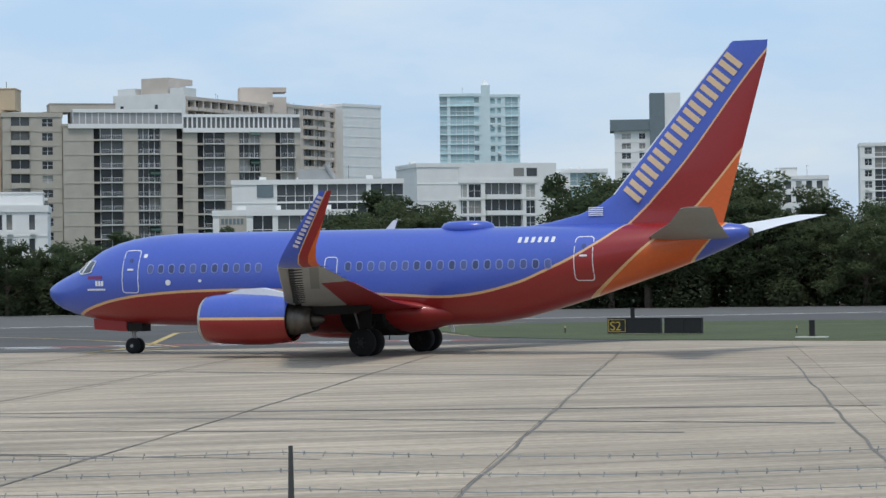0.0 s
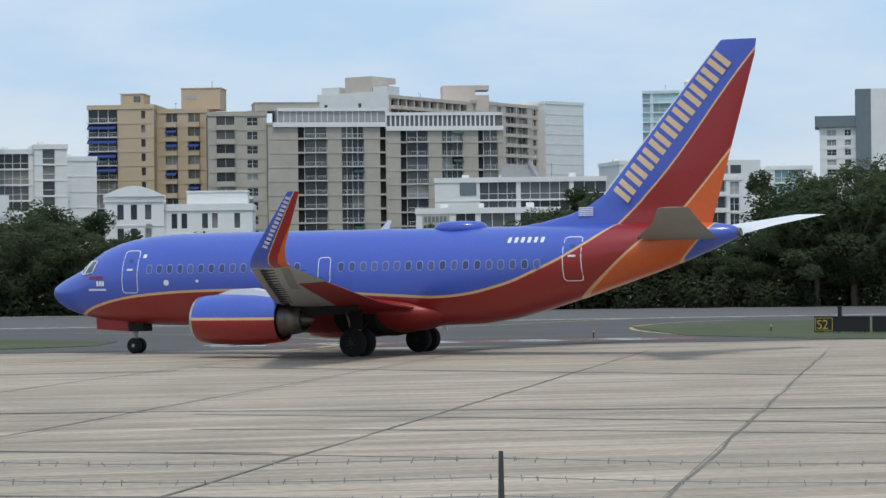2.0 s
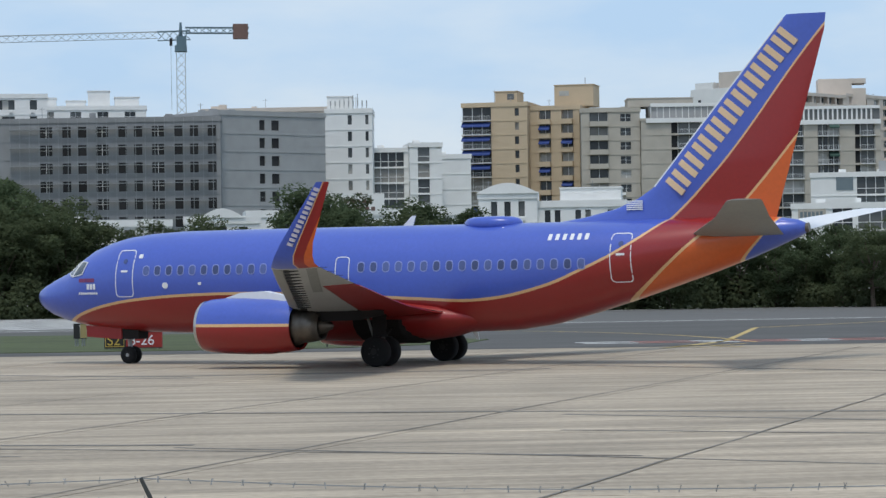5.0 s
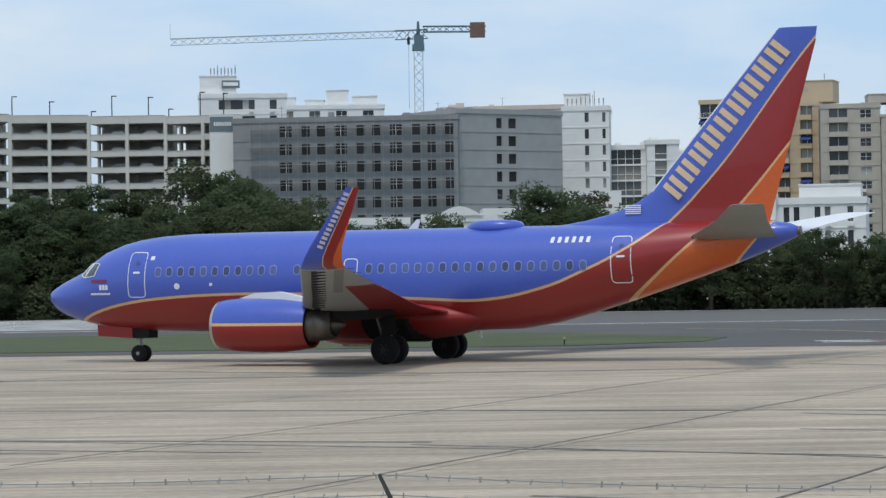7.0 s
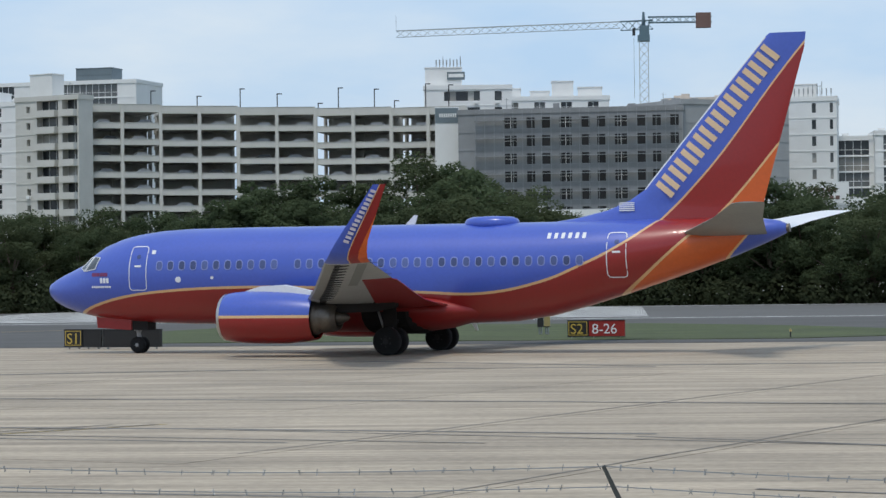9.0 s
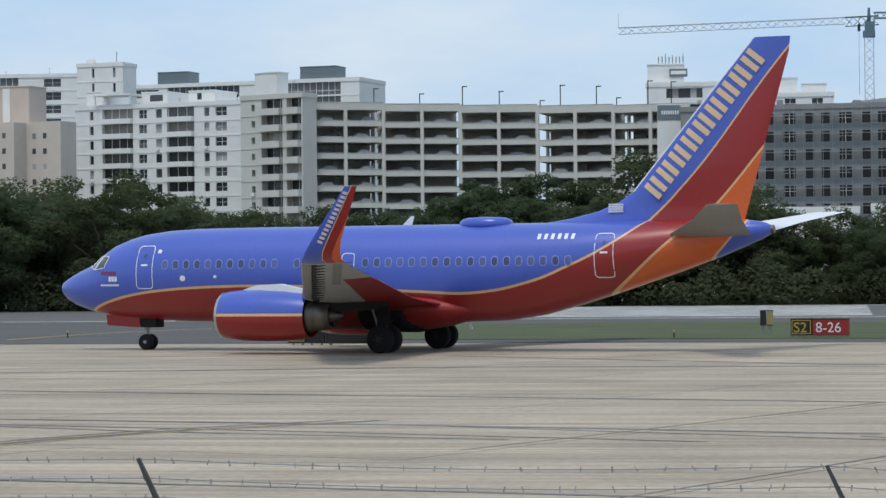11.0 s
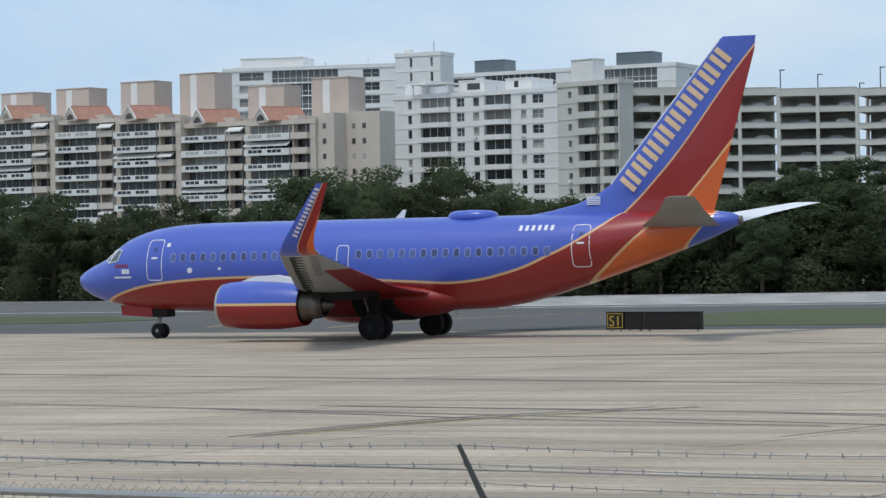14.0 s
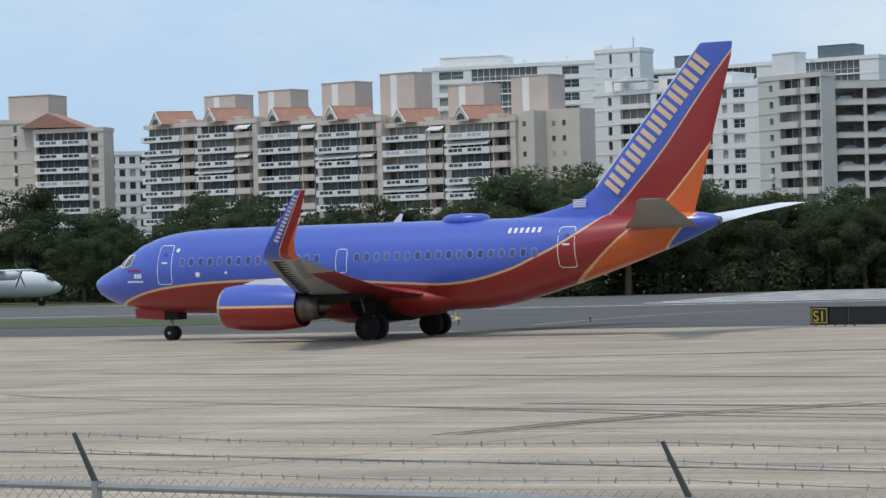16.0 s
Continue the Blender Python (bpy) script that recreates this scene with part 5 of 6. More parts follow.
# white houses beside it
ob, w = building("white apartment tower with rooftop aerials", (32, 489), (40.8, 488), 35.2, 14, 3.1, [("p", 5), ("w", 0.9), ("p", 3), ("w", 0.7), ("p", 0.8)], M_WHITE, low=5, seed=6)
roofblock(ob, 0.3, 5, 3, 9, 35.2, 37.6, M_WHITE, "white rooftop block")
for i in range(9):
    part("aerial", Mesh().tube((1.0 + 0.85 * i, 2, 35.2), (1.0 + 0.85 * i, 2, 36.3 + (i * 29 % 7) * 0.3), 0.06, 5).box(0.9 + 0.85 * i, 1.12 + 0.85 * i, 1.9, 2.1, 35.8, 36.8), M_STEEL, ob)
ob, w = building("white apartment house with wide windows", (40.8, 498.3), (48.5, 497.5), 28.2, 12, 3.0, [("p", 1), ("d", 7), ("p", 1)], M_WHITE, low=5)
building("white apartment house with wide windows", (48.5, 495), (54.7, 495), 29.0, 12, 3.0, [("p", 2), ("d", 3), ("p", 3)], M_WHITE, low=5)
building("white apartment house beside the tan tower", (54.7, 505), (61.5, 505), 27.2, 12, 3.0, [("p", 6)], M_WHITE, low=5)
# tan tower with blue awnings
ob, w = building("tan apartment tower with blue awnings", (61.8, 521.4), (74.5, 517), 38.2, 14, 2.85, [("b", 5.6), ("p", 4.5), ("w", 0.8), ("p", 1.6)], M_TAN, rail=M_RAILW, awnings=(M_AWN, 0.3), low=4, seed=12)
roofblock(ob, 6.5, 11, 2, 9, 38.2, 40.4, M_TAN, "tan rooftop block", [(9, 38.8, 1.4, 1.2)])
ob, w = building("tan apartment tower wing with blue awnings", (74.5, 520), (85, 516.2), 37.4, 14, 2.85, [("p", 2.6), ("b", 2.2), ("p", 2.0), ("b", 2.2), ("p", 1.2)], M_TAN, rail=M_TAN, awnings=(M_AWN, 0.4), low=4, seed=13)
roofblock(ob, 5.5, 13.5, 3, 10, 37.4, 41.6, M_TAN, "tan rooftop block", [(6.5, 39.5, 2.0, 1.0)])
part("mast", Mesh().tube((11.5, 5, 41.6), (11.5, 5, 43.2), 0.08), M_STEEL, ob)
# long grey condominium
ob, w = building("weathered grey condominium with glazed and open balconies", (84, 508.2), (95.5, 506.6), 36.2, 16, 2.8, [("p", 1.6), ("b", 3.6), ("p", 2.4), ("w", 2.0), ("p", 1.8)], M_GREYST, rail=M_GREYST, low=4, seed=15, group="long grey condominium")
gcols = [("p", 3.6), ("s", 1.6), ("b", 5.2), ("p", 3.4), ("b", 2.6), ("b", 2.6), ("p", 3.8), ("s", 1.4)]
ob, w = building("weathered grey condominium with glazed and open balconies", (95.5, 505.6), (119, 503.2), 33.9, 16, 2.8, [("p", 3.4)] + gcols, M_GREYST, rail=M_RAILW, awnings=(M_AWNG, 0.14), low=4, seed=16, group="long grey condominium", roof=0.5)
part("penthouse", Mesh().box(2, w, 1.0, 12, 33.4, 36.6), M_CEM, ob, "glazed penthouse storey")
part("penthouse_frame", [q := Mesh().box(2, w, 0.7, 1.0, 36.2, 36.9).box(1, w, -0.5, 0.2, 33.0, 33.9)] and [q.box(2 + 1.25 * i, 2.12 + 1.25 * i, 0.8, 1.0, 33.4, 36.2) for i in range(int((w - 2) / 1.25))] and q, M_WHITE, ob, "white penthouse frame")
roofblock(ob, -2, 11, 6, 14, 36.6, 38.2, M_GREYST, "grey rooftop block")
ob, w = building("weathered grey condominium with glazed and open balconies", (119, 503.2), (142.5, 500.3), 33.1, 16, 2.8, gcols + [("b", 3.4), ("p", 1.4)], M_GREYST, rail=M_RAILW, awnings=(M_AWNG, 0.14), low=4, seed=17, group="long grey condominium", roof=0.5)
part("penthouse", Mesh().box(0, w, 1.0, 12, 32.6, 35.6), M_GLASS, ob, "glazed penthouse storey")
part("penthouse_frame", [q := Mesh().box(0, w, 0.7, 1.0, 35.3, 35.9).box(0, w, -0.5, 0.2, 32.2, 33.1)] and [q.box(0.95 * i, 0.95 * i + 0.3, 0.8, 1.0, 32.6, 35.3) for i in range(int(w / 0.95))] and q, M_WHITE, ob, "white penthouse frame")
# big hotel behind
hc = [("p", 1.0)] + [("b", 3.1), ("p", 0.55)] * 10 + [("p", 0.8)]
ob, w = building("large pale hotel with a grid of recessed balconies", (165.3, 694.9), (196.1, 723.5), 53.2, 24, 3.0, hc, M_BEIGE, rail=M_BEIGE, low=20, seed=18, group="large hotel", back=1.6)
part("end_wall", Mesh().box(-0.3, 0, 0, 24, 15, 54.2), M_WHITE, ob, "plain white end wall")
for yy in (9.0, 20.5):
    for f in range(8):
        part("window", Mesh().box(-0.34, -0.28, yy, yy + 1.0, 28.5 + 3 * f, 30.2 + 3 * f), M_GLASS, ob)
part("roof_tower", Mesh().box(0.5, 9, 6, 15, 52, 58.6).box(9, 12.5, 6, 15, 52, 55.4).box(9, 12.5, 6, 15, 57.0, 58.6), M_BEIGE, ob, "pale rooftop tower with an open corner")
part("roof_block", Mesh().box(-0.2, 6, 0.5, 5, 52, 55.6), M_WHITE, ob, "white rooftop block")
part("roof_block", Mesh().box(0.5, 5, 17, 23, 52, 56), M_WHITE, ob, "white rooftop block")
for k in (3, 4):
    part("arch", Mesh().prism([(0, 0), (3.1, 0), (3.1, 0.9), (2.7, 0.3), (0.4, 0.3), (0, 0.9)], 1, -0.05, 0.15), M_BEIGE, ob, fix=True).location = (1.0 + 3.65 * k, 0, 49.4)
ob, w = building("large pale hotel with a grid of recessed balconies", (196.1, 723.5), (225.9, 750.9), 53.8, 20, 3.0, [("p", 1.2), ("b", 2.5), ("p", 2.4), ("w", 1.8), ("p", 2.6), ("w", 1.8), ("p", 1.8), ("b", 4), ("p", 0.6), ("b", 4), ("p", 2.2), ("w", 1.6), ("p", 2)], M_BEIGE, rail=M_BEIGE, low=20, seed=19, group="large hotel")
rt_ = part("roof_tower", Mesh().box(0, 9.5, 0, 8, 50, 58.2).box(9.5, 13.5, 0, 8, 50, 55.4).box(9.5, 13.5, 0, 8, 56.8, 58.2), M_BEIGE, ob, "pale rooftop tower with an open corner")
rt_.matrix_basis = ob.matrix_basis.inverted() @ pose(189.1, 727.5, 0, 0, 0, -10)
ob, w = building("plain white end wall of the large hotel", (225.9, 746.5), (240.1, 753.5), 55.2, 18, 3, [("p", 14)], M_WHITE, low=20, group="large hotel")
# low white buildings in front
ob, w = building("low white building with a curved pediment", (42, 337.4), (49.6, 336.2), 14.2, 12, 3.1, [("p", 1.6), ("w", 0.8), ("p", 0.9), ("w", 0.8), ("p", 1.0), ("w", 0.8), ("p", 1.6)], M_WHITE, low=3, sill=0.8, name="white_building")
part("pediment", Mesh().prism([(-0.3, 14.0)] + [(0.2 + 7.2 * i / 10, 14.3 + 1.1 * math.sin(math.pi * i / 10)) for i in range(11)] + [(7.9, 14.0)], 1, -0.35, 0.4), M_WHITE, ob, "curved white pediment", fix=True)
ob, w = building("low white building with paired windows", (49.6, 337), (61, 334.5), 13.0, 12, 3.1, [("p", 1.0), ("w", 0.7), ("p", 0.5), ("w", 0.7), ("p", 1.8), ("w", 0.7), ("p", 0.5), ("w", 0.7), ("p", 2.0), ("w", 0.7), ("p", 1.5)], M_WHITE, low=3, sill=0.8, name="white_building")
roofblock(ob, 3, 11, 2, 8, 13, 14.6, M_WHITE, "white rooftop level")
ob, w = building("low white shop building with ribbon windows", (97.1, 390.9), (118.7, 384.9), 13.7, 14, 3.4, [("p", 4), ("p", 4), ("d", 4), ("p", 1), ("d", 7), ("p", 1), ("d", 8)], M_WHITE, low=4, name="shop_building")
part("wall_sign", Mesh().box(1.0, 5.2, -0.12, 0, 10.3, 12.9), M_GREYST, ob, "pale sign board with faded lettering")
for i in range(6):
    part("sign_bar", Mesh().box(1.3 + 0.6 * i, 1.72 + 0.6 * i, -0.16, -0.12, 11.5, 12.4), M_SLATE, ob)
ob, w = building("white low-rise with dark ribbon windows and rooftop plant", (116.1, 453.1), (145.8, 444.5), 20.8, 14, 3.3, [("p", 8), ("p", 3), ("d", 9), ("p", 1), ("d", 12), ("p", 1), ("d", 8)], M_WHITE, low=4, name="shop_building")
part("wall_sign", Mesh().box(4.5, 7.5, -0.1, 0, 17.6, 19.9), M_SLATE, ob, "dark lettering panel")
part("roof_duct", Mesh().box(12, 18, 3, 6, 20.2, 22.8).tube((19, 3, 20.2), (17, 3, 23.6), 0.5, 8), M_CEM, ob, "grey rooftop duct")
ob, w = building("low white building with an arched front among trees", (3.3, 300), (11.9, 299.8), 10.6, 10, 3.1, [("p", 1.2), ("w", 0.9), ("p", 1.2), ("w", 0.9), ("p", 1.2), ("w", 0.9), ("p", 1.2)], M_WHITE, low=3, name="white_building")
part("pediment", Mesh().prism([(1.6, 10.4)] + [(2.0 + 4.6 * i / 8, 10.6 + 0.9 * math.sin(math.pi * i / 8)) for i in range(9)] + [(7, 10.4)], 1, -0.3, 0.4), M_WHITE, ob, fix=True)
building("low white roofs behind the trees", (-18, 330), (2, 330), 11.0, 10, 3.2, [("p", 4), ("w", 1)] * 4, M_WHITE, low=3, name="white_building")
ob, w = building("low white building with a red patterned sign", (11.5, 330), (40, 330), 12.0, 12, 3.2, [("p", 3), ("w", 1.2)] * 5 + [("p", 2)], M_WHITE, low=3, name="white_building")
part("wall_sign", Mesh().box(11.5, 17.5, -0.2, 0, 11.3, 14.0), M_WHITE, ob, "white sign wall with dark red lettering bars")
for r_ in range(2):
    for i in range(5):
        part("sign_bar", Mesh().box(12.4 + 0.75 * i + 0.4 * r_, 12.9 + 0.75 * i + 0.4 * r_, -0.25, -0.2, 12.8 - 1.0 * r_, 13.3 - 1.0 * r_), M_BRICKW, ob)
# right-hand group: office, teal tower, T-shaped tower
ob, w = building("white office block with framed strip windows", (176.6, 529), (186.5, 528.7), 27.4, 16, 3.6, [("p", 9.5)], M_WHITE, low=6, name="office_block")
ob, w = building("white office block with framed strip windows", (186.0, 528.6), (204.0, 528.2), 24.0, 16, 3.5, [("w", 2.0), ("p", 0.4), ("w", 3.0), ("p", 1), ("b", 9), ("p", 1), ("w", 2.2), ("p", 0.5)], M_WHITE, rail=M_WHITE, low=6, name="office_block", sill=0.4, head=0.3)
part("attic", Mesh().box(0, w + 4.5, 0, 16, 24.0, 27.5), M_WHITE, ob)
for x in (12.6, 15.6):
    part("window", Mesh().box(x, x + 2.4, -0.05, 0.05, 24.6, 26.4), M_GLASS, ob)
part("side_wall", Mesh().box(w, w + 4.5, 0, 16, 0, 24.0), M_WHITE, ob)
building("white apartment house with small windows", (209, 552), (219.5, 551), 26.0, 14, 3.1, [("p", 3), ("w", 1.0), ("p", 2), ("w", 1.4), ("p", 2)], M_WHITE, low=6)
building("pale apartment house with teal glazing", (219.5, 556), (230.3, 551.6), 27.3, 14, 3.1, [("p", 3), ("d", 6), ("p", 2)], M_WHITE, glass=M_GLASSG, low=6)
tcols = [("d", 1.6), ("p", 0.6), ("d", 5.0), ("w", 1.0), ("p", 0.6)]
ob, w = building("pale teal apartment tower with glass balconies", (259.4, 754.4), (271.6, 750), 59.0, 16, 2.95, tcols, M_TEAL, glass=M_GLASSG, low=24, seed=30, group="teal tower")
part("lift_shaft", Mesh().box(w - 0.2, w + 2.6, -0.6, 10, 0, 61.5), M_TEAL, ob, "teal lift shaft")
part("dish", Mesh().tube((w + 1, 1, 61.5), (w + 1, 1, 63.0), 1.2, 12, 0.4), M_WHITE, ob, "white rooftop dish")
building("pale teal apartment tower with glass balconies", (274, 749.2), (282.6, 746), 58.6, 16, 2.95, [("w", 1.6), ("p", 0.8), ("w", 1.2), ("p", 1.4), ("d", 4.2), ("p", 0.6)], M_TEAL, glass=M_GLASSG, low=24, seed=31, group="teal tower")
ob, w = building("white and slate tower with a broad overhanging top", (309.5, 735.2), (319.5, 731), 46.8, 14, 3.0, [("p", 1.2), ("w", 1.5), ("p", 1.4), ("w", 1.0), ("p", 0.8)], M_WHITE, low=20, group="t-shaped tower", roof=0.5)
part("top_storey", Mesh().box(-1.4, w, -1.0, 14, 46.8, 50.2), M_SLATE, ob, "slate overhanging top storey")
part("core", Mesh().box(w, w + 4.6, -1.4, 10, 0, 58.2), M_SLATE, ob, "slate lift core")
part("core", Mesh().box(w + 4.6, w + 9.4, -1.2, 10, 0, 58.2), M_WHITE, ob, "white lift core")
ob, w = building("white and slate tower with a broad overhanging top", (327.5, 732.9), (333.2, 730.4), 46.6, 14, 3.0, [("p", 0.8), ("w", 1.5), ("p", 1.0), ("w", 1.0), ("p", 0.8)], M_WHITE, low=20, group="t-shaped tower", roof=0.5)
part("top_storey", Mesh().box(0, w + 1.2, -1.0, 14, 46.6, 49.8), M_SLATE, ob, "slate overhanging top storey")
ob, w = building("small white hotel above the trees", (264.3, 536.2), (276, 530.2), 25.0, 12, 3.1, [("p", 0.8), ("w", 1.0)] * 5 + [("p", 1)], M_WHITE, low=12)
roofblock(ob, 2, 6, 2, 8, 25, 26.8, M_WHITE, "white rooftop block")
building("white apartment house at the edge of the trees", (329.5, 615.1), (352, 604), 37, 14, 3.0, [("p", 1), ("w", 1.4), ("p", 0.6), ("d", 3)] * 3 + [("p", 1)], M_WHITE, low=14)

# ---- tower crane ----
crane = thing("tower_crane", pose(5.9, 560, 0), "tower crane with a lattice jib over the building site", "crane")


def lattice(m, p, q, w, h, step, r, tri=False):
    p, q = Vector(p), Vector(q)
    d = q - p
    n = max(2, int(d.length / step))
    side = Vector((0, 1, 0)) if abs(d.normalized().y) < 0.9 else Vector((1, 0, 0))
    up = side.cross(d).normalized()
    cs = [(-w / 2, 0), (w / 2, 0), (0, h)] if tri else [(-w / 2, -h / 2), (w / 2, -h / 2), (w / 2, h / 2), (-w / 2, h / 2)]
    chord = lambda c, k: p + d * k / n + side * c[0] + up * c[1]
    for c in cs:
        m.tube(chord(c, 0), chord(c, n), r * 1.5, 4)
    for k in range(n):
        for i, c in enumerate(cs):
            e = cs[(i + 1) % len(cs)]
            m.tube(chord(c, k), chord(e, k + 1), r, 4)
    return m


part("mast", lattice(Mesh(), (0, 0, 0), (0, 0, 52.5), 1.9, 1.9, 1.9, 0.07), M_CRANEW, crane, "pale lattice mast")
part("slewing_head", Mesh().box(-1.3, 1.3, -1.3, 1.3, 52.3, 53.6).box(-0.9, 1.2, -1, 1, 53.6, 55.6).tube((0, 0, 55), (0, 0, 58.6), 0.5, 6, 0.25), M_CRANE, crane, "dark slewing head with cab")
part("jib", lattice(Mesh(), (-53.2, -2, 55.3), (-5, 0, 56.6), 1.3, 1.4, 1.9, 0.06, True), M_CRANEW, crane, "pale lattice jib")
part("jib_root", lattice(Mesh(), (-5, 0, 56.6), (2, 0, 56.8), 1.4, 1.9, 1.6, 0.09, True), M_CRANE, crane)
part("counter_jib", lattice(Mesh(), (1.0, 0, 56.9), (14.6, 0, 56.8), 1.6, 1.2, 1.5, 0.09), M_CRANE, crane, "dark counter jib")
part("counterweight", Mesh().box(11.2, 14.4, -0.9, 0.9, 55.0, 58.2), M_BRICKW, crane, "rust-brown counterweight blocks")
part("hoist_rope", Mesh().tube((-2.1, 0, 56.4), (-2.1, 0, 40), 0.04, 4).box(-2.4, -1.8, -0.2, 0.2, 53.6, 55.2), M_BLACK, crane)
part("jib_stay", Mesh().tube((-53.2, -2, 55.3), (-53.2, -2, 58.5), 0.06, 4), M_CRANEW, crane)


# ---- trees ----
def leaf_cloud(m, c, r, n, rng, size):
    for _ in range(n):
        v = Vector((rng.gauss(0, 1), rng.gauss(0, 1), rng.gauss(0, 1))).normalized()
        p = Vector(c) + Vector((v.x * r[0], v.y * r[1], v.z * r[2])) * rng.uniform(0.72, 1.06)
        a = Vector((rng.gauss(0, 1), rng.gauss(0, 1), rng.gauss(0, 0.7))).normalized()
        b = a.cross(v + Vector((0, 0, 0.3))).normalized() if a.cross(v).length > 0.05 else a.orthogonal()
        s = size * rng.uniform(0.6, 1.4)
        m.face(p - a * s, p - b * s * 0.55, p + a * s + v * s * 0.3, p + b * s * 0.55)


def tree_model(seed, lean, spread, material):
    """A tree ten metres tall: tapered trunk, limbs and a ragged crown of leaf sprays."""
    rng = random.Random(seed)
    ob = thing("tree", pose(0, -300 - 12 * seed, 0), "dark green broadleaf tree along the airfield edge", "tree", "tree belt")
    wood, crown = Mesh(), Mesh()
    wood.tube((0, 0, 0), (0.1, 0, 4.0), 0.26, 8, 0.16)
    for k in range(11):
        a = 2.4 * k + rng.uniform(-0.4, 0.4)
        rad = spread * rng.uniform(0.35, 1.0)
        c = (rad * math.cos(a) + lean, rad * math.sin(a), 2.2 + 6.4 * (k + rng.uniform(0, 1)) / 11)
        if k > 8:
            c = (c[0] * 0.5, c[1] * 0.5, rng.uniform(7.6, 8.8))
        wood.tube((0.1, 0, 2.0 + 0.2 * k), c, 0.1, 5, 0.03)
        for j in range(5):
            q = (c[0] + rng.uniform(-1.2, 1.2), c[1] + rng.uniform(-1.2, 1.2), c[2] + rng.uniform(-0.8, 0.9))
            r = rng.uniform(0.65, 1.15)
            leaf_cloud(crown, q, (r, r, r * 0.75), 230, rng, 0.125)
    part("trunk", wood, M_BARK, ob)
    part("crown", crown, material, ob)
    return ob


models = [tree_model(k, (0, 0.4, -0.5, 0.2, -0.2)[k], (2.6, 3.2, 2.9, 2.2, 3.4)[k], M_LEAF2 if k in (1, 3) else M_LEAF) for k in range(5)]
TREES = [(-29.1, 12.2), (-27.6, 9.6), (-25.5, 11.3), (-24.4, 10.6), (-22.5, 9.6), (-21.4, 10.1), (-20.4, 9), (-18.5, 12.6), (-17.2, 12.7), (-15.6, 13.2), (-14.4, 10.9), (-13.2, 10), (-11.5, 9.8), (-10.8, 9.6), (-10.0, 9.5), (-9.3, 9.8), (-8.6, 10.6),
         (-8.0, 12.6), (-6.8, 12.8), (-5.6, 12), (-4.3, 14.8), (-3.5, 14.4), (-2.7, 12.4), (-1.6, 10.2), (0.1, 9.2), (1.2, 9.6), (3.4, 12.8), (4.2, 11.4), (5.8, 11.3), (7.0, 10), (8.9, 8.0), (12, 8.0),
         (14.8, 8.5), (17.7, 11.8), (18.5, 11.2), (20.5, 8.2), (22.4, 13.4), (23.4, 13.9), (24.6, 14.6), (25.7, 13.8), (27.3, 11.4), (28.8, 10.6), (30.5, 10.6)]
rng = random.Random(5)


def belt(az):
    """The distance of the tree belt, which draws back from the runway in the west."""
    return 252 + 8.5 * max(0.0, -20.5 - az)


spots = [(az, h, belt(az) + rng.uniform(-6, 6)) for az, h in TREES]
az = -31.0
while az < 33:
    near = sorted(TREES, key=lambda t: abs(t[0] - az))[:2]
    h = min(near[0][1], near[1][1]) * rng.uniform(0.7, 0.95)
    spots.append((az, h, belt(az) - 8 + rng.uniform(-8, 4)))
    az += rng.uniform(0.55, 0.85)
for k, (az, h, d) in enumerate(spots):
    h = 3.3 + (h - 3.3) * d / 252
    s = h / 9.9
    src = models[(k * 7 + k // 3) % 5]
    t = copy_thing(src, Matrix.Translation((d * math.sin(radians(az)), d * math.cos(radians(az)), -0.05)) @ pose(0, 0, 0, 0, 0, rng.uniform(0, 360)) @ Matrix.Diagonal((s * 1.25, s * 1.25, s, 1)))
    t.scale = (s * 1.25, s * 1.25, s)
for src in models:
    for o in (*src.children_recursive, src):
        bpy.data.objects.remove(o)


def hedge(a0, a1, seed):
    """Dense undergrowth at the foot of the trees."""
    rng = random.Random(seed)
    m = Mesh()
    az = a0
    while az < a1:
        d = belt(az) - 14 + rng.uniform(-2, 5)
        h = rng.uniform(2.0, 4.2)
        leaf_cloud(m, (d * math.sin(radians(az)), d * math.cos(radians(az)), h * 0.35), (1.8, 1.6, h * 0.62), 620, rng, 0.22)
        d += rng.uniform(17, 22)
        leaf_cloud(m, (d * math.sin(radians(az)), d * math.cos(radians(az)), 3.0), (1.9, 1.4, rng.uniform(3.0, 4.4)), 260, rng, 0.34)
        az += 0.42
    ob = new("undergrowth", m.data("undergrowth", M_HEDGE))
    return tagged(ob, "dense dark undergrowth below the trees", "undergrowth", kind="stuff")


for k in range(8):
    hedge(-33 + 8.4 * k, -33 + 8.4 * (k + 1), 40 + k)
tagged(new("woodland_floor", Mesh().prism([(-260, 262), (260, 262), (260, 330), (-260, 330)], 2, -0.04, 0.02).data("woodland_floor", M_SOIL)), "shaded turf under the trees", "ground", kind="structure")


# ---- airfield signs ----
M_SIGND = mat("weathered_yellow", (0.30, 0.24, 0.10), 0.6)
def text(parent, word, x, z, size, material):
    cu = bpy.data.curves.new("legend", "FONT")
    cu.body, cu.size, cu.extrude = word, size, 0.004
    tmp = bpy.data.objects.new("legend_tmp", cu)
    scene.collection.objects.link(tmp)
    dg = bpy.context.evaluated_depsgraph_get()
    me = bpy.data.meshes.new_from_object(tmp.evaluated_get(dg))
    bpy.data.objects.remove(tmp)
    me.materials.clear()
    me.materials.append(material)
    ob = new("legend", me)
    ob.parent = parent
    ob.matrix_basis = pose(x, -0.135, z, 90, 0, 0)
    return ob


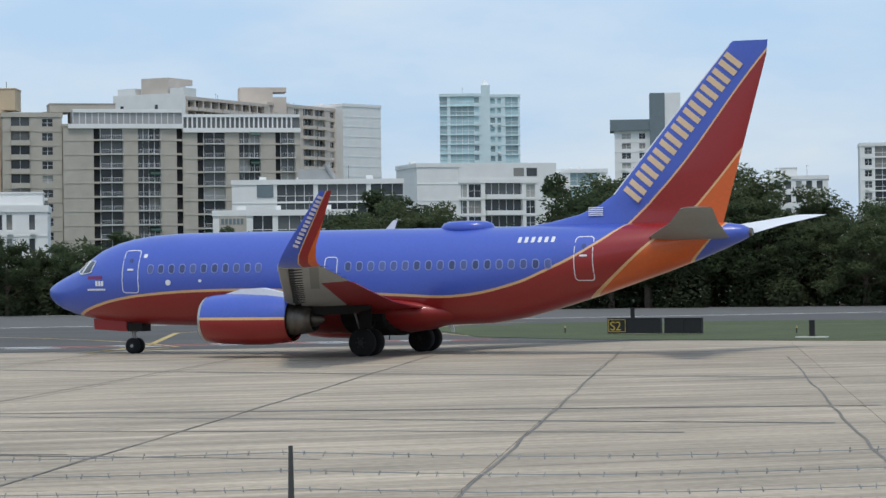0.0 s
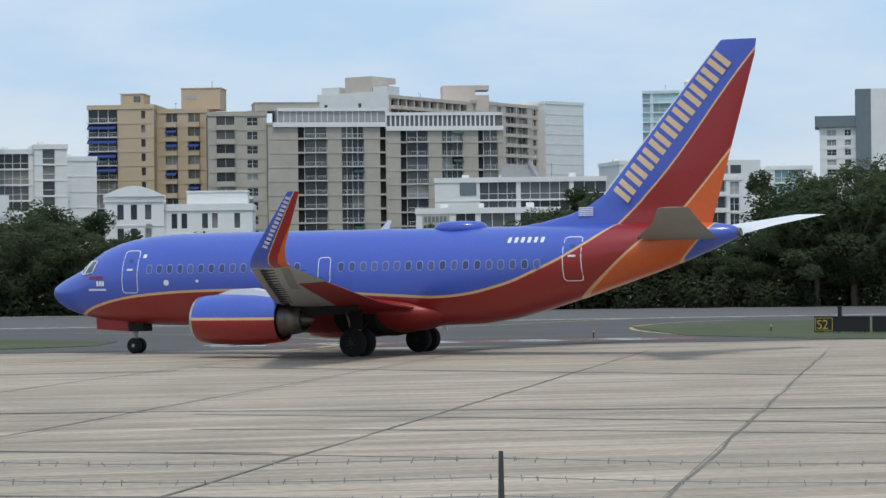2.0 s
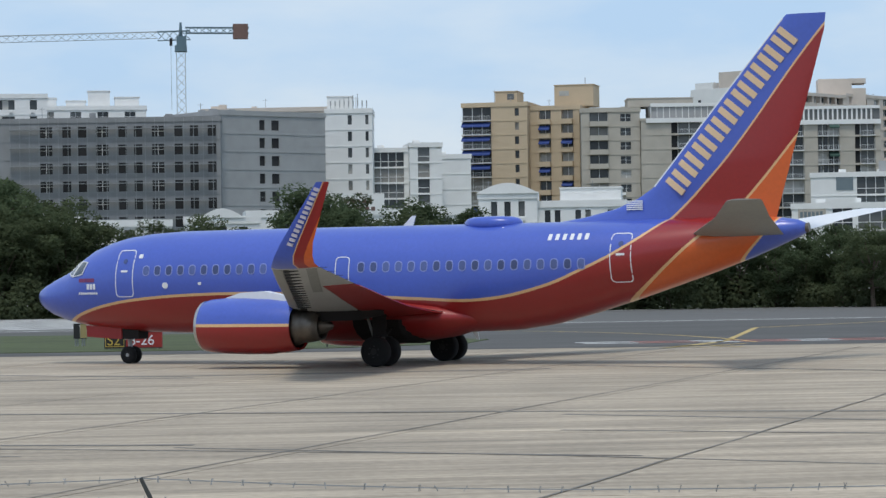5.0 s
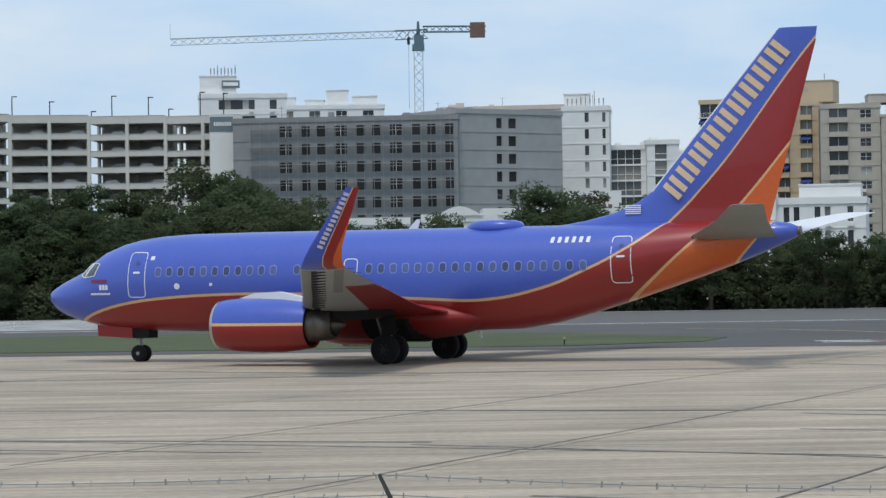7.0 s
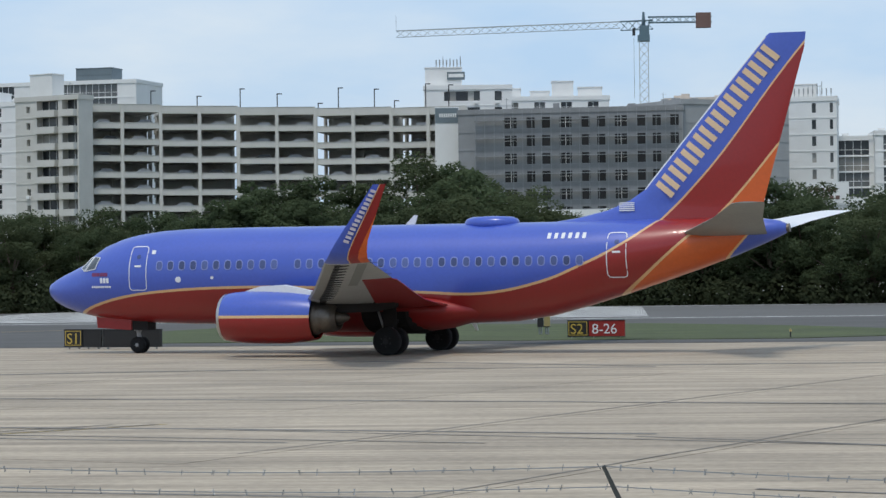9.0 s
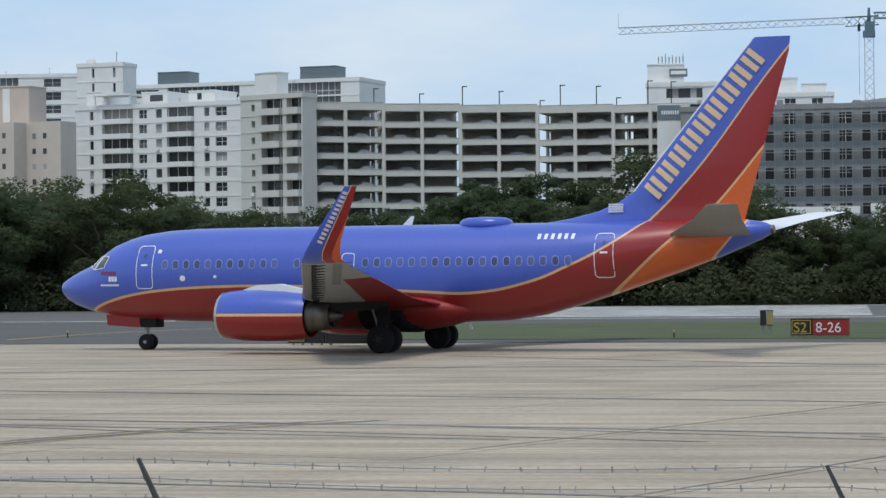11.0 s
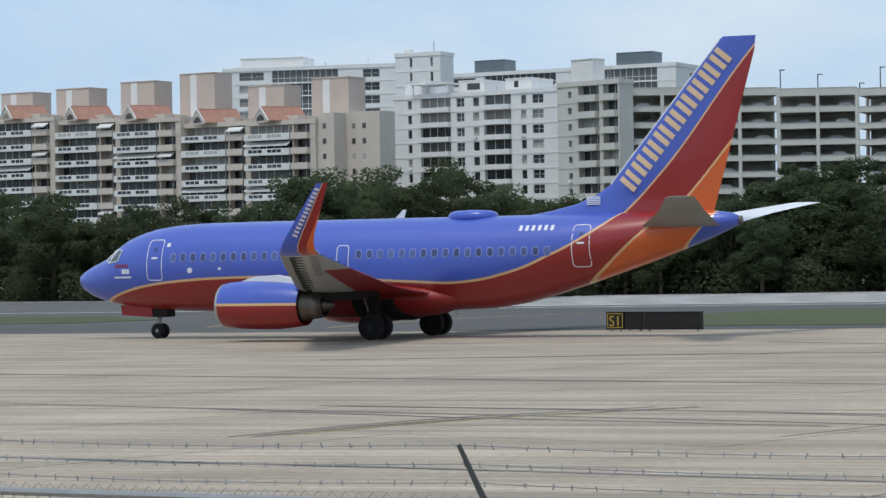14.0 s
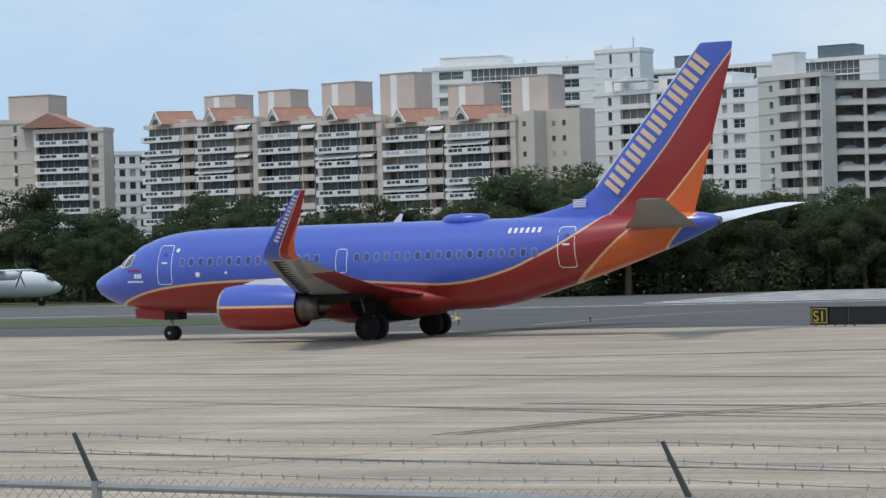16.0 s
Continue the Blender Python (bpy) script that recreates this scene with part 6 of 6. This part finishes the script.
def sign(x, y, rz, panels, label, gap=0.0, low=0.12, high=0.86):
    ob = thing("taxiway_sign", pose(x, y, 0, 0, 0, rz), label, "airfield sign", "airfield signs")
    px = 0
    for w, face, word, ink in panels:
        p = part("sign_panel", Mesh().box(px, px + w - 0.03, -0.12, 0.12, low, high), face, ob)
        part("sign_frame", Mesh().box(px - 0.02, px + w - 0.01, -0.14, 0.14, high, high + 0.035).box(px - 0.02, px + w - 0.01, -0.14, 0.14, low - 0.035, low), M_BLACK, ob)
        if word:
            text(p, word, px + 0.13, low + 0.12, 0.68, ink)
            if face is M_SIGNB:
                b0, b1 = px + 0.05, px + w - 0.09
                part("border", Mesh().box(b0, b1, -0.128, -0.12, low + 0.04, low + 0.07).box(b0, b1, -0.128, -0.12, high - 0.07, high - 0.04).box(b0, b0 + 0.03, -0.128, -0.12, low + 0.07, high - 0.07).box(b1 - 0.03, b1, -0.128, -0.12, low + 0.07, high - 0.07), M_SIGNY, p)
        for lx in (px + 0.2, px + w - 0.25):
            part("leg", Mesh().tube((lx, 0, 0), (lx, 0, low), 0.04, 8), M_STEEL, ob)
        px += w + gap
    return ob


sign(52.6, 125.3, -43.5, [(1.1, M_SIGNB, "S2", M_SIGNY), (1.9, M_SIGNB, "", None)], "black taxiway sign with a yellow legend on grass", 0.0)
sign(54.9, 123.1, -43.5, [(1.1, M_SIGNB, "", None), (1.0, M_SIGNB, "", None)], "blank black taxiway sign on grass", 0.0)
for x, y, z, w in ((54.3, 126.0, 1.35, 0.2), (57.3, 111.0, 0.85, 0.26)):
    mk = thing("marker_post", pose(x, y, 0, 0, 0, -40), "short black marker post on a pale slab", "marker post")
    part("post", Mesh().box(-w / 2, w / 2, -0.06, 0.06, 0.1, z).box(-w / 2 - 0.02, w / 2 + 0.02, -0.08, 0.08, z, z + 0.03), M_SIGNB, mk)
    part("slab", Mesh().box(-0.75, 0.75, -0.35, 0.35, 0.0, 0.1), M_GAR, mk, "pale concrete base")
sign(-2.5, 125.5, -8, [(1.05, M_SIGNB, "S2", M_SIGNY), (1.75, M_SIGNR, "8-26", M_WHITEP)], "red and black runway holding sign on grass")
sign(-25.1, 116.6, -18, [(0.95, M_SIGNB, "S1", M_SIGNY), (0.95, M_SIGNB, "", None), (0.02, M_STEEL, "", None), (2.9, M_SIGNB, "", None)], "black taxiway sign with a yellow legend beside the apron", 0.03)
ds = sign(-4.2, 133, 0, [(0.34, M_SIGNB, "", None), (0.34, M_SIGND, "", None)], "small dark and yellow marker board on grass", 0, 0.45, 1.15)
for x, y, h in ((66, 116, 0.35), (61, 120, 0.3), (-8, 124, 0.3), (8, 123, 0.3), (-26, 128, 0.3), (-40, 131, 0.3), (-52, 140, 0.3), (-47, 130, 0.3), (40, 124, 0.3), (52, 130, 0.3), (75, 128, 0.9)):
    el = thing("edge_light", pose(x, y, 0.0), "small taxiway edge light on a short stake", "edge light", "taxiway edge lights")
    part("stake", Mesh().tube((0, 0, 0), (0, 0, h), 0.035 if h < 0.5 else 0.12, 8), M_BLACK, el)
    part("lens", Mesh().tube((0, 0, h), (0, 0, h + 0.12), 0.06, 8, 0.03), M_LINEY, el)

# ---- perimeter fence ----
M_DARKARM = mat("weathered_dark_steel", (0.055, 0.06, 0.058), 0.6, 0.3)
FENCE = [(8.6, 7.6), (5.8, 9.0), (2.95, 10.2), (0.05, 11.5), (-3.15, 11.85), (-6.65, 12.56), (-10.1, 13.3)]
TIP, RAIL = 2.45, 2.17
wires = []
fence = thing("perimeter_fence", pose(0, 0, 0), "galvanised chain-link fence with barbed wire on slanted arms", "fence")
for i, (x, y) in enumerate(FENCE):
    post = part("post", Mesh().tube((x, y, -0.05), (x, y, RAIL), 0.03, 10), M_STEEL, fence)
    lean = 0.0 if i < 3 else -0.13
    part("arm", Mesh().prism([(-0.014, 0), (0.014, 0), (0.008, TIP - RAIL + 0.03), (-0.008, TIP - RAIL + 0.03)], 1, -0.012, 0.012), M_DARKARM, post, "dark slanted barbed wire arm", fix=True).matrix_basis = Matrix.Translation((x, y, RAIL - 0.02)) @ pose(0, 0, 0, 0, math.degrees(math.atan2(lean, TIP - RAIL)), 0)
for k, frac in enumerate((0.92, 0.6, 0.28)):
    m = Mesh()
    rng = random.Random(70 + k)
    for i, ((ax, ay), (bx, by)) in enumerate(zip(FENCE, FENCE[1:])):
        la, lb = [0.0 if j < 3 else -0.13 * frac for j in (i, i + 1)]
        p, q = Vector((ax + la, ay, RAIL + (TIP - RAIL) * frac)), Vector((bx + lb, by, RAIL + (TIP - RAIL) * frac))
        pts = [p.lerp(q, j / 10) - Vector((0, 0, 0.03 * math.sin(math.pi * j / 10))) for j in range(11)]
        for c, d in zip(pts, pts[1:]):
            m.tube(c, d, 0.0034, 4)
        n = int((q - p).length / 0.13)
        for j in range(n):
            c = p.lerp(q, (j + rng.uniform(0.2, 0.8)) / n)
            c.z -= 0.03 * math.sin(math.pi * j / n)
            for _ in range(2):
                v = Vector((rng.uniform(-0.5, 0.5), rng.uniform(-0.5, 0.5), rng.choice((-1, 1)) * rng.uniform(0.5, 1))).normalized() * 0.015
                m.tube(c - v, c + v, 0.0022, 3)
    part("barbed_wire", m, M_STEEL, fence, "strand of rusty barbed wire")
mesh_ = Mesh()
for (ax, ay), (bx, by) in zip(FENCE, FENCE[1:]):
    part("top_rail", Mesh().tube((ax, ay, RAIL - 0.03), (bx, by, RAIL - 0.03), 0.021, 8), M_STEEL, fence, "round galvanised top rail")
    p, q = Vector((ax, ay, 0)), Vector((bx, by, 0))
    n = int((q - p).length / 0.075)
    for j in range(n):
        for s in (0, 1):
            c, d = p.lerp(q, (j + s) / n), p.lerp(q, (j + 1 - s) / n)
            zz_ = RAIL + 0.02
            rows = 6
            for r in range(rows):
                c0, d0 = (c, d) if r % 2 == 0 else (d, c)
                mesh_.tube(c0 + Vector((0, 0, zz_ - 0.075 * r)), d0 + Vector((0, 0, zz_ - 0.075 * (r + 1))), 0.0018, 3)
tagged(part("chain_link", mesh_, M_STEEL, fence, "diamond chain-link mesh"), kind="stuff")

# ---- regional turboprop waiting by the runway ----
tp = thing("turboprop", pose(-133.2, 245, 0, 0, 0, -38), "white high-wing regional turboprop parked on the far taxiway", "aircraft")


def tring(y, w, t, b):
    return [(w * math.cos(2 * math.pi * i / 20), y, (t + b) / 2 + (t - b) / 2 * math.sin(2 * math.pi * i / 20)) for i in range(20)]


part("fuselage", Mesh().loft([tring(0, 0.05, 1.95, 1.8), tring(-0.4, 0.5, 2.35, 1.4), tring(-1.2, 0.9, 2.75, 1.15), tring(-2.2, 1.2, 3.4, 1.0), tring(-3.5, 1.35, 3.7, 0.95), tring(-16, 1.35, 3.7, 0.95), tring(-24, 0.3, 3.7, 2.8)]), M_WHITEP, tp, "white fuselage", smooth=True)
part("windshield", Mesh().loft([tring(-1.25, 0.82, 2.86, 2.5), tring(-2.1, 1.13, 3.4, 2.55)]), M_WIND, tp, "dark cockpit glazing", smooth=True)
part("wing", Mesh().prism([(-8.2, 3.72), (-9.0, 3.9), (-10.6, 3.78)], 0, -13, 13), M_WHITEP, tp, "long straight white wing", fix=True)
for sx in (-3.9, 3.9):
    nac = Mesh().loft([[(sx + r * math.cos(2 * math.pi * i / 14), y, 3.3 + r * math.sin(2 * math.pi * i / 14)) for i in range(14)] for y, r in ((-6.4, 0.25), (-7, 0.5), (-9, 0.55), (-11.5, 0.2))])
    part("engine_nacelle", nac, M_WHITEP, tp, smooth=True)
    for k in range(4):
        a = radians(45 + 90 * k)
        part("propeller_blade", Mesh().tube((sx, -6.35, 3.3), (sx + 1.9 * math.cos(a), -6.35, 3.3 + 1.9 * math.sin(a)), 0.1, 4, 0.05), M_BLACK, tp)
    part("main_wheel", Mesh().tube((sx / 2 - 0.2, -10, 0.4), (sx / 2 + 0.2, -10, 0.4), 0.4, 14), M_RUBBER, tp)
    part("main_leg", Mesh().tube((sx / 2, -10, 0.4), (sx / 2, -10, 1.4), 0.1, 8), M_STEEL, tp)
part("nose_leg", Mesh().tube((0, -2.4, 0.3), (0, -2.4, 1.2), 0.09, 8), M_STEEL, tp)
for sx in (-0.2, 0.2):
    part("nose_wheel", Mesh().tube((sx - 0.09, -2.4, 0.3), (sx + 0.09, -2.4, 0.3), 0.3, 14), M_RUBBER, tp)

# ---- concrete slabs of the apron ----
SLAB = Mesh().box(-3.73, 3.73, -7.49, 7.49, -0.25, 0).data("slab", M_CONC)
apron = tagged(new("apron"), "worn concrete apron of large jointed slabs", "apron", kind="structure")
across = Vector((0.907, -0.42, 0)).normalized()
turn = math.degrees(math.atan2(-0.42, 0.907))
for i in range(-26, 26):
    for j in range(-4, 18):
        c = across * (-7.1 + 7.5 * i + 0.0) + JD * (15.0 * j)
        if -110 < c.x < 130 and 6 < c.y < 126 - 0.07 * c.x and abs(c.x) < 40 + c.y * 0.55:
            ob = new("slab", SLAB)
            ob.parent = apron
            ob.matrix_basis = pose(c.x, c.y, -0.004 * ((i * 13 + j * 7) % 3) * 0.5, 0, 0, turn)
tagged(new("apron_field", flat(-420, 420, -60, 118, -0.012).data("apron_field", M_CONC)), "worn concrete apron beyond the jointed slabs", "apron", kind="structure")


def motions():
    rows = [(t, pose(x, y, 0, 0, 0, psi)) for t, x, y, psi in PLANE_ROWS]
    walk(airliner, rows)
    step = 0.1
    total = []
    for k in range(int(16 / step) + 1):
        total.append((min(16.0, k * step), -4.9 * k * step))
    if total[-1][0] < 16.0:
        total.append((16.0, -4.9 * 16.0))
    for w in WHEELS:
        r = w.location.z
        x, y = w.location.x, w.location.y
        walk(w, [(t, pose(x, y, r) @ Matrix.Rotation(d / r, 4, "X")) for t, d in total])


motions()
